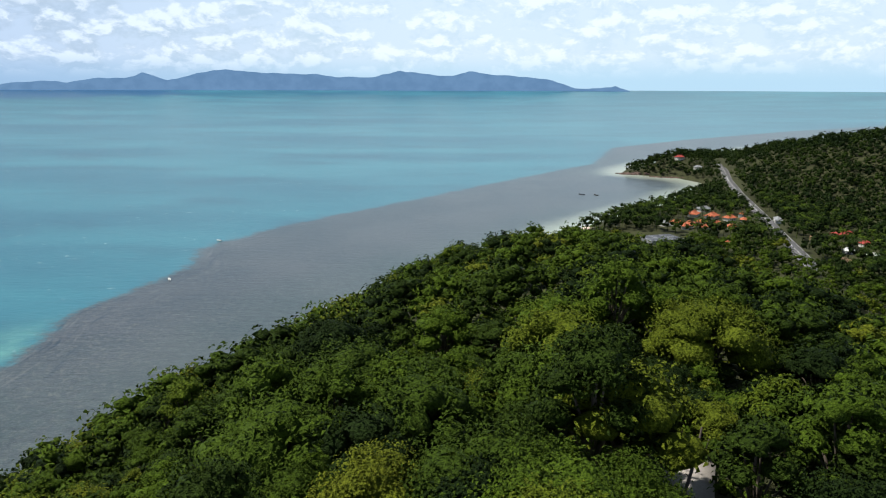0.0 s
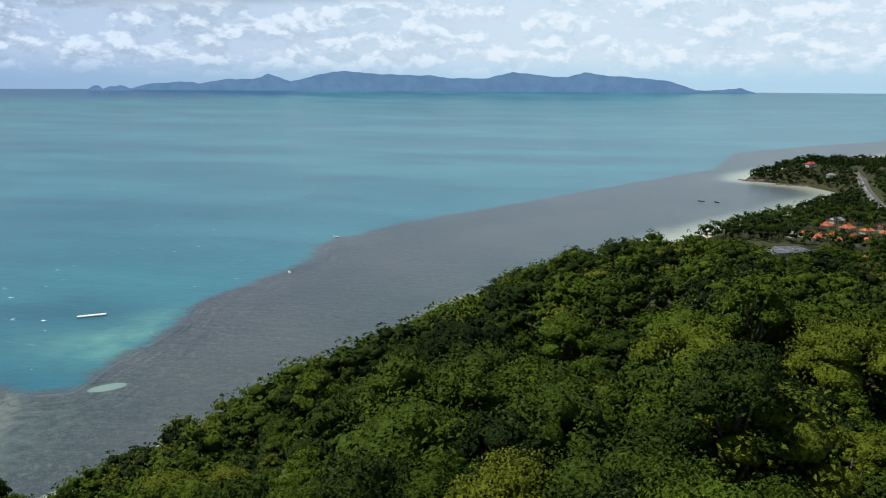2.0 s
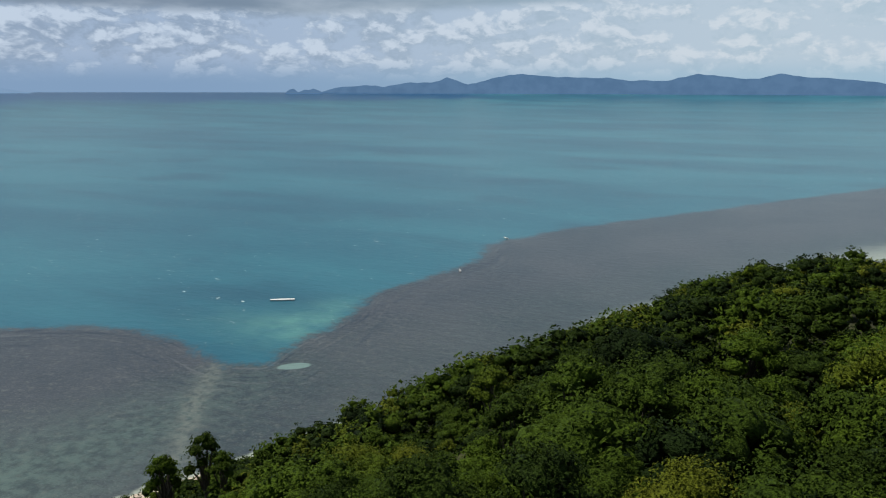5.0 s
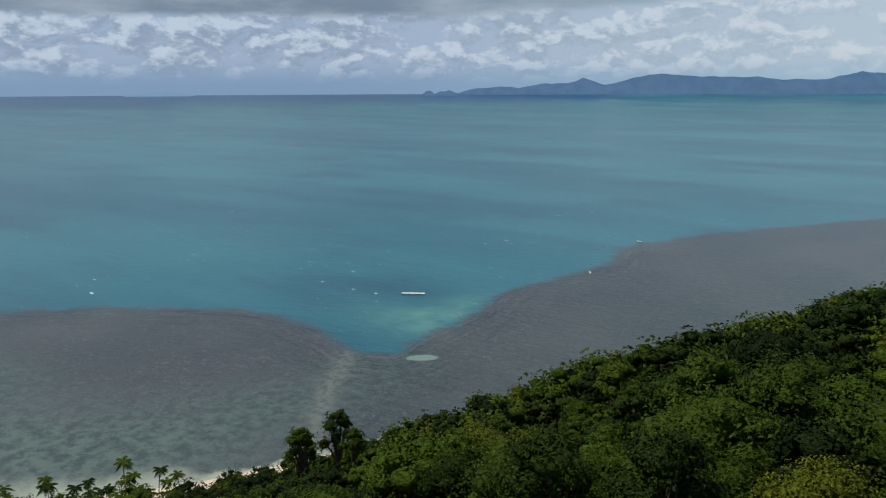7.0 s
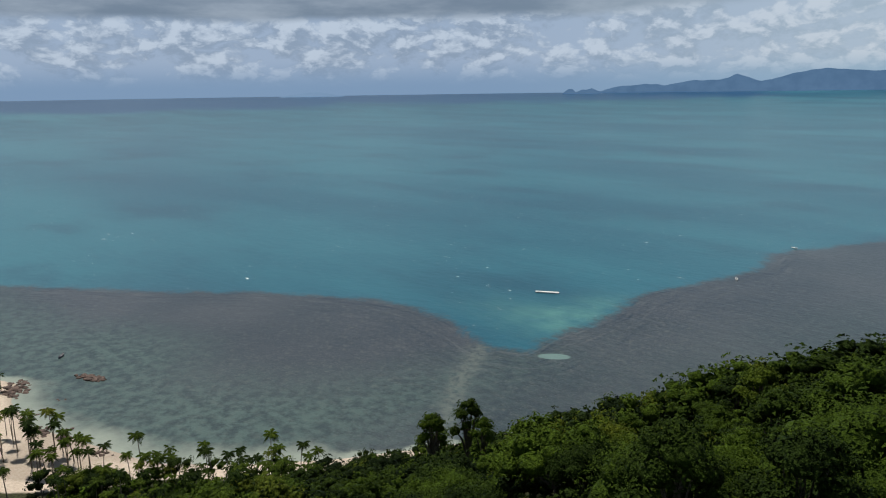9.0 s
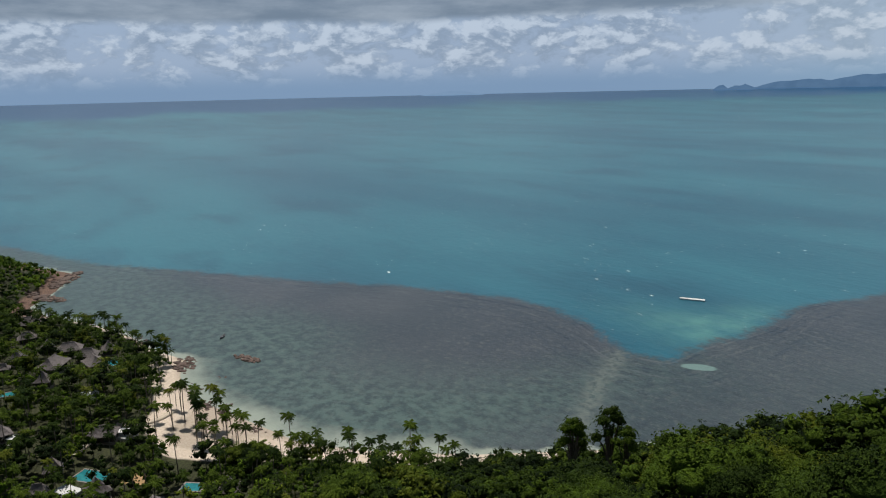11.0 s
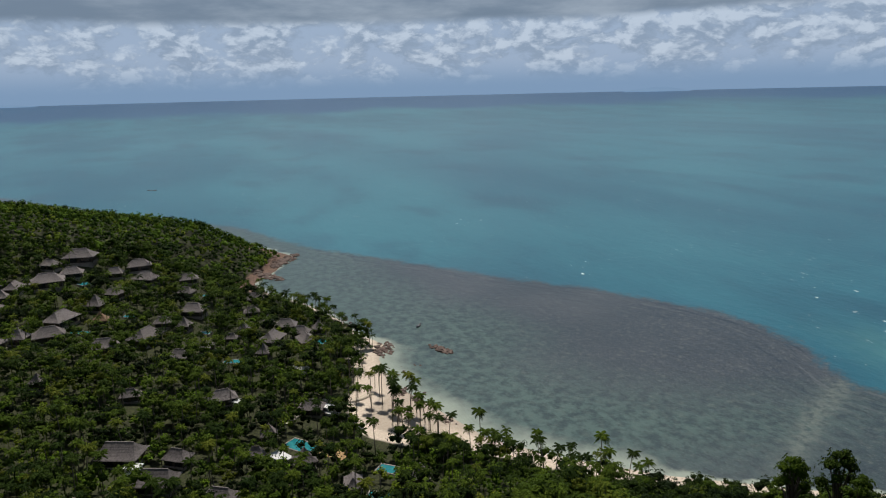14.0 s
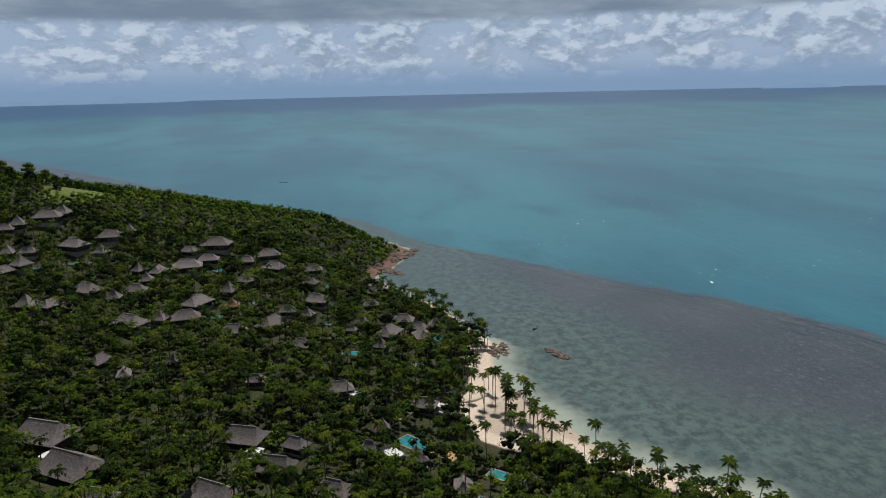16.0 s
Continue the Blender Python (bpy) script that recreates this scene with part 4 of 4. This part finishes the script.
# rocks
rock_kinds = [mesh_of("rock", *blob((k * 1.7, k * 0.9, k), 1.0, 0.6, 3), rock_mat, smooth=False) for k in range(4)]
wet_kinds = [mesh_of("rock", *blob((k * 1.7, k * 0.9, k), 1.0, 0.45, 3), dark_rock, smooth=False) for k in range(2)]
for kind in rock_kinds + wet_kinds:
    co = np.zeros(len(kind.vertices) * 3, np.float32)
    kind.vertices.foreach_get("co", co)
    co = co.reshape(-1, 3)
    kind.vertices.foreach_set("co", (co - co.mean(0)).ravel())
    bm = bmesh.new()
    bm.from_mesh(kind)
    bmesh.ops.remove_doubles(bm, verts=bm.verts, dist=0.02)
    bm.to_mesh(kind)
    bm.free()


def rocks(cx, cy, rx, ry, turn, count, small, large, label, kinds_=rock_kinds, lift=0.0):
    c, s = math.cos(radians(turn)), math.sin(radians(turn))
    for _ in range(count):
        r, a = math.sqrt(rng.uniform(0, 1)), rng.uniform(0, 6.28)
        u, v = rx * r * math.cos(a), ry * r * math.sin(a)
        x, y = cx + u * c - v * s, cy + u * s + v * c
        ob = new("rock", kinds_[int(rng.integers(0, len(kinds_)))])
        k = rng.uniform(small, large) * (1.2 - 0.6 * r)
        ob.matrix_world = pose(x, y, max(height1(x, y), -0.15) + lift, rng.uniform(-12, 12), rng.uniform(-12, 12), rng.uniform(0, 360)) @ Matrix.Diagonal((k * rng.uniform(0.9, 1.6), k, k * rng.uniform(0.5, 0.9), 1))
        tagged(ob, label, "rock", "shore rocks")


RED = "red-brown weathered boulder on the shore"
rocks(-308, 92, 8.5, 3.0, 20, 46, 0.5, 1.4, "red-brown rock of a reef outcrop in the shallows", lift=0.25)
rocks(-318, 66, 11, 5, -20, 44, 0.8, 2.0, RED)
rocks(-528, 42, 24, 6, -30, 70, 1.2, 3.0, RED)
rocks(-488, 24, 20, 5, 32, 50, 1.2, 2.8, RED)
rocks(-362, 56, 14, 3, -15, 20, 0.7, 1.6, RED)
rocks(-258, 66, 9, 3, -20, 22, 0.6, 1.5, RED)
rocks(-268, 62, 6, 2.5, 0, 14, 0.5, 1.3, RED)
rocks(-236, 70, 5, 2, 30, 10, 0.5, 1.1, RED)
rocks(-290, 66, 6, 5, 0, 10, 0.4, 1.0, RED)
rocks(-294, 76, 3, 1.5, 0, 5, 0.4, 0.9, RED)
rocks(268, 985, 24, 9, -20, 50, 2.0, 4.5, RED)
rocks(300, 950, 26, 5, -20, 30, 1.5, 3.5, RED)
rocks(-1021, -80, 9, 3, 60, 9, 1.5, 3.0, "dark wet rock breaking the open sea", wet_kinds, -0.2)


# ---- forest ----
def free(x, y, gap=0.0, lane=4.4):
    """Where trees may stand: off the shore, the roads, the buildings."""
    sandy = (x > -300) & (x < -160) & (y < 140)
    bay_ = (x > 290) & (y > 840) & (y < 960)
    ok = away(COAST, x, y) > np.where(sandy, np.where(x > -203, 9.0, 17 + 5 * np.sin(x / 9)), np.where(bay_, 14, np.where(x < -440, 9.0, 4.5)))
    d, _ = along(ROAD[1:], x, y)
    ok &= d > 9 + gap
    d, _ = along([(20, 34, 0), (22, 54, 0), (26, 67, 0)], x, y)
    ok &= d > lane
    for cx, cy, r in CLEAR:
        ok &= np.hypot(x - cx, y - cy) > r + gap
    return ok


def main_hill(x, y):
    d, _ = along(CRESTS[0][0], x, y)
    return (d < 165) & ~((x < -105) & (y < 75)) & ~((x < -60) & (y < 10))


# the near trees of the hill, each a thing
SHAPES = [(5.6, 9.5, 15), (4.4, 11.5, 13), (6.8, 9.0, 18), (3.8, 8.0, 11)]
kinds = [broad_tree(b, h, k, 19, 13, 0.32) for b, h, k in SHAPES] + [broad_tree(b, h, k - 2, 10, 8, 0.47) for b, h, k in SHAPES]
kinds.append(broad_tree(1.9, 10.0, 10, 11, 8, 0.30, 0.5))
LABELS = ["broad-leaved green tree with a wide domed crown", "tall green tree with a dense rounded crown",
          "spreading green tree with a lumpy layered crown", "small bright green tree on the hillside"]


def tree_thing(kind, x, y, size, spin, label=""):
    root = new("tree")
    root.matrix_world = pose(x, y, height1(x, y), 0, 0, spin) @ Matrix.Scale(size, 4)
    part("trunk", kinds[kind][0], None, root)
    part("crown", kinds[kind][1], None, root)
    return tagged(root, label or LABELS[min(kind, 7) % 4], "tree", "trees on the hill")


hx, hy = scatter((-140, 10, 170, 190), 6.3, lambda x, y: free(x, y) & main_hill(x, y) & in_sight(x, y) & (np.hypot(x, y) > 26))
order = np.argsort(np.hypot(hx, hy))
near_n = 300
for j, i in enumerate(order[:near_n]):
    tree_thing(int(rng.integers(0, 4)) + (0 if j < 70 else 4), hx[i], hy[i], (0.58 + 0.85 * rng.uniform(0, 1) ** 1.7) * (0.52 if hx[i] < -56 else 0.68 if hx[i] < -38 else 0.85 if hx[i] < -18 else 1.0), rng.uniform(0, 360))
rest = order[near_n:]

# the woods beyond, in one mesh each
mid_kinds = [crown(5.2, 6.4, 2.0, 7, 5, 4, 0.78, 3, 5)[0] for _ in range(5)]
far_kinds = [crown(4.4, 5.2, 0.6, 4, 3, 3, 1.15, 3, 4)[0] for _ in range(4)]
bush_kinds = [crown(3.4, 3.9, 0.1, 4, 5, 4, 0.68, 3, 4)[0] for _ in range(4)]


def woods(name, label, templates, xs, ys, small, large, mat, sink=0.0, tones=(0.0, 1.0)):
    pieces, tints = [], []
    for k, tp in enumerate(templates):
        sel = np.arange(len(xs)) % len(templates) == k
        m = int(sel.sum())
        if not m:
            continue
        pieces.append(planted(tp, xs[sel], ys[sel], height(xs[sel], ys[sel]) - sink, small + (large - small) * rng.uniform(0, 1, m) ** 1.5, rng.uniform(0, 6.28, m)))
        tints.append(np.repeat(rng.uniform(*tones, m), len(tp[0])))
    v, q = joined(pieces)
    return tagged(new(name, mesh_of(name, v, q, mat, tint=np.concatenate(tints))), label, "forest", kind="stuff")


rest = rest[hx[rest] > -100]
fx, fy = scatter((-150, 190, 330, 520), 7.0, lambda x, y: free(x, y) & main_hill(x, y))
woods("forest", "dense green broad-leaved forest on the hill", mid_kinds, np.append(hx[rest], fx), np.append(hy[rest], fy), 0.65, 1.55, leaf_far)

ux, uy = scatter((-100, 22, 120, 140), 4.6, lambda x, y: free(x, y, 0.0, 3.0) & main_hill(x, y) & in_sight(x, y) & (np.hypot(x, y) > 24))
woods("undergrowth", "dense dark undergrowth beneath the hill's trees", bush_kinds, ux, uy, 0.8, 1.4, leaf_far)
ex, ey = scatter((60, 330, 900, 1300), 9.4, lambda x, y: free(x, y) & ~main_hill(x, y) & in_sight(x, y) & (np.hypot(x - 290, y - 620) < 640) & ((y < 1060) | (x > 330)) & ~((np.hypot((x - 232) / 48, (y - 600) / 50) < 1) & (np.sin(x * 12.9 + y * 7.7) < 0.65)))
# only low tints here: cloud shade over the east put into the leaf colour
woods("forest", "green forest on the eastern hill and the headland, coloured darker as under cloud", far_kinds, ex, ey, 1.6, 2.6, leaf_far, tones=(0.0, 0.35))
wx_, wy_ = scatter((-660, -330, -455, 60), 5.8, lambda x, y: free(x, y) & in_sight(x, y) & (np.hypot((x + 518) / 24, (y + 182) / 22) > 1.0))
woods("forest", "low green scrub covering the western headland", far_kinds, wx_, wy_, 0.95, 1.55, shrub_mat)


def resort(x, y):
    return (x > -470) & ~main_hill(x, y) & (y < 120) & in_sight(x, y)


bx_, by_ = scatter((-470, -260, -60, 110), 5.6, lambda x, y: free(x, y) & resort(x, y))
pick = rng.uniform(0, 1, len(bx_)) < 0.62
woods("shrubbery", "dense tropical shrubs between the villas", bush_kinds, bx_[pick], by_[pick], 0.85, 1.6, shrub_mat)
woods("woodland", "rounded shade trees between the villas", mid_kinds, bx_[~pick], by_[~pick], 0.65, 1.4, leaf_far)

cx_, cy_ = scatter((-178, 50, -92, 170), 5.8, lambda x, y: free(x, y) & (away(COAST, x, y) > 11) & ~resort(x, y))
woods("woodland", "rounded shade trees at the foot of the hill", mid_kinds, cx_, cy_, 0.7, 1.15, leaf_far)

# palms: those by the beach and the nearest of the slope are things
palm_kinds = []
for tall, fronds, lean in ((13.0, 17, 0.10), (14.5, 16, 0.03), (11.0, 16, 0.16), (12.0, 18, 0.06)):
    t_, h_ = palm(tall, fronds, 10, 2.9, lean)
    palm_kinds.append((mesh_of("trunk", *t_, palm_bark), mesh_of("fronds", *h_, palm_mat, smooth=False)))


def palm_thing(x, y, size, spin, kind, label="tall coconut palm with drooping green fronds"):
    root = tagged(new("palm_tree"), label, "palm tree", "palms of the resort")
    root.matrix_world = pose(x, y, height1(x, y), 0, 0, spin) @ Matrix.Scale(size, 4)
    part("trunk", palm_kinds[kind][0], None, root)
    part("fronds", palm_kinds[kind][1], None, root)


px_, py_ = [], []
for s in np.linspace(0, 1, 40) + rng.uniform(-0.008, 0.008, 40):  # the row along the beach
    i = 13.2 + 4.7 * s
    k = int(i)
    k = min(k, len(SHORE_WEST) - 2)
    f_ = i - k
    ax, ay = SHORE_WEST[k]
    bx, by = SHORE_WEST[k + 1]
    l = math.hypot(bx - ax, by - ay)
    off = rng.uniform(9, 22)
    px_.append(ax + (bx - ax) * f_ + (by - ay) / l * off)
    py_.append(ay + (by - ay) * f_ - (bx - ax) / l * off)
for x, y in ((-336, 58), (-330, 60), (-325, 61), (-341, 57), (-352, 52), (-358, 50), (-364, 49), (-371, 47), (-378, 46), (-348, 52), (-384, 44), (-242, 58), (-236, 60), (-231, 52), (-229, 58), (-224, 48), (-238, 50), (-246, 52), (-220, 52)):
    px_.append(x)
    py_.append(y)
for x, y in zip(px_, py_):
    palm_thing(x, y, rng.uniform(0.75, 1.12), rng.uniform(0, 360), int(rng.integers(0, 4)), "slender coconut palm standing on the beach")
qx, qy = scatter((-445, -250, -110, 105), 7.2, lambda x, y: free(x, y, -1.0) & resort(x, y))
order = np.argsort(np.hypot(qx + 230, qy - 10))
for i in order[:210]:
    palm_thing(qx[i], qy[i], rng.uniform(0.65, 1.0), rng.uniform(0, 360), int(rng.integers(0, 4)))
far_palms = []
for tall in (10.0, 11.5):
    t_, h_ = palm(tall, 10, 4, 3.2, 0.06)
    far_palms.append(joined([h_, tube([(0, 0, -0.5), (0.2, 0, tall / 2), (0.06 * tall, 0.1, tall)], [0.22, 0.18, 0.14], 4)]))
woods("palm_grove", "coconut palms scattered over the villa slope", far_palms, qx[order[210:]], qy[order[210:]], 0.65, 1.05, palm_far)
vx, vy = scatter((120, 380, 340, 700), 9.0, lambda x, y: free(x, y) & ~main_hill(x, y))
woods("palm_grove", "coconut palms round the village and the road", far_palms, vx, vy, 0.8, 1.2, palm_far, tones=(0.0, 0.6))

# single trees that stand out
for x, y, size in ((-520, -228, 1.3), (-515, -221, 1.1), (-527, -214, 1.3), (-508, -206, 1.2), (-522, -196, 0.8), (-530, -205, 1.0), (-512, -235, 1.2), (-500, -188, 0.8)):
    tree_thing(5, x, y, size, x * 5 + y, "dark shade tree on the ridge of the headland")
for x, y, top, kind, label in [(-97, 93, 53.5, 8, "lone tree with a round dark crown"), (-104, 101, 46.5, 8, "lone small tree with a round dark crown"), (-93, 100, 55.5, 8, "tall dark tree with an open crown"),
                               (-86, 97, 54.5, 8, "tall dark tree with an open crown"), (-76, 97, 57.0, 8, "feathery light green tree above the rest"), (27, 290, 58.0, 8, "slim tree rising above the forest"),
                               (-5, 290, 44.0, 8, "slim tree rising above the forest"), (38, 94, 93.0, 2, "yellowish tree with a dense domed crown"), (16, 62, 100.5, 1, "large dark tree beside the lane")]:
    tall = 10.0 if kind == 8 else SHAPES[kind % 4][1]
    tree_thing(kind, x, y, (top - height1(x, y)) / tall, x * 7, label)

# the bare trunk that leans over the lane
trunk = tagged(new("leaning_trunk"), "bare dark trunk leaning across the concrete lane", "tree")
z0 = height1(22, 58)
v, q = tube([(22.2, 57, z0 - 0.4), (24.4, 62, z0 + 0.9), (27.2, 67, z0 + 2.2), (28.6, 70, z0 + 3.2)], [0.2, 0.17, 0.14, 0.1], 7)
part("trunk", mesh_of("trunk", v, q, wood_mat), None, trunk)
part("branch", mesh_of("branch", *tube([(26.4, 65.6, z0 + 1.9), (27.6, 66.0, z0 + 3.0), (28.2, 67.0, z0 + 3.8)], [0.09, 0.06, 0.03], 5), wood_mat), None, trunk)
for x, y, size, kind in ((-208, 58, 0.95, 6), (-203, 63, 0.85, 4), (-211, 52, 0.8, 7), (-199, 57, 1.0, 6), (-204, 52, 0.9, 4), (-196, 64, 0.75, 7), (-226, 33, 0.7, 7)):
    tree_thing(kind, x, y, size, x * 11 + y, "bushy green tree at the edge of the beach")
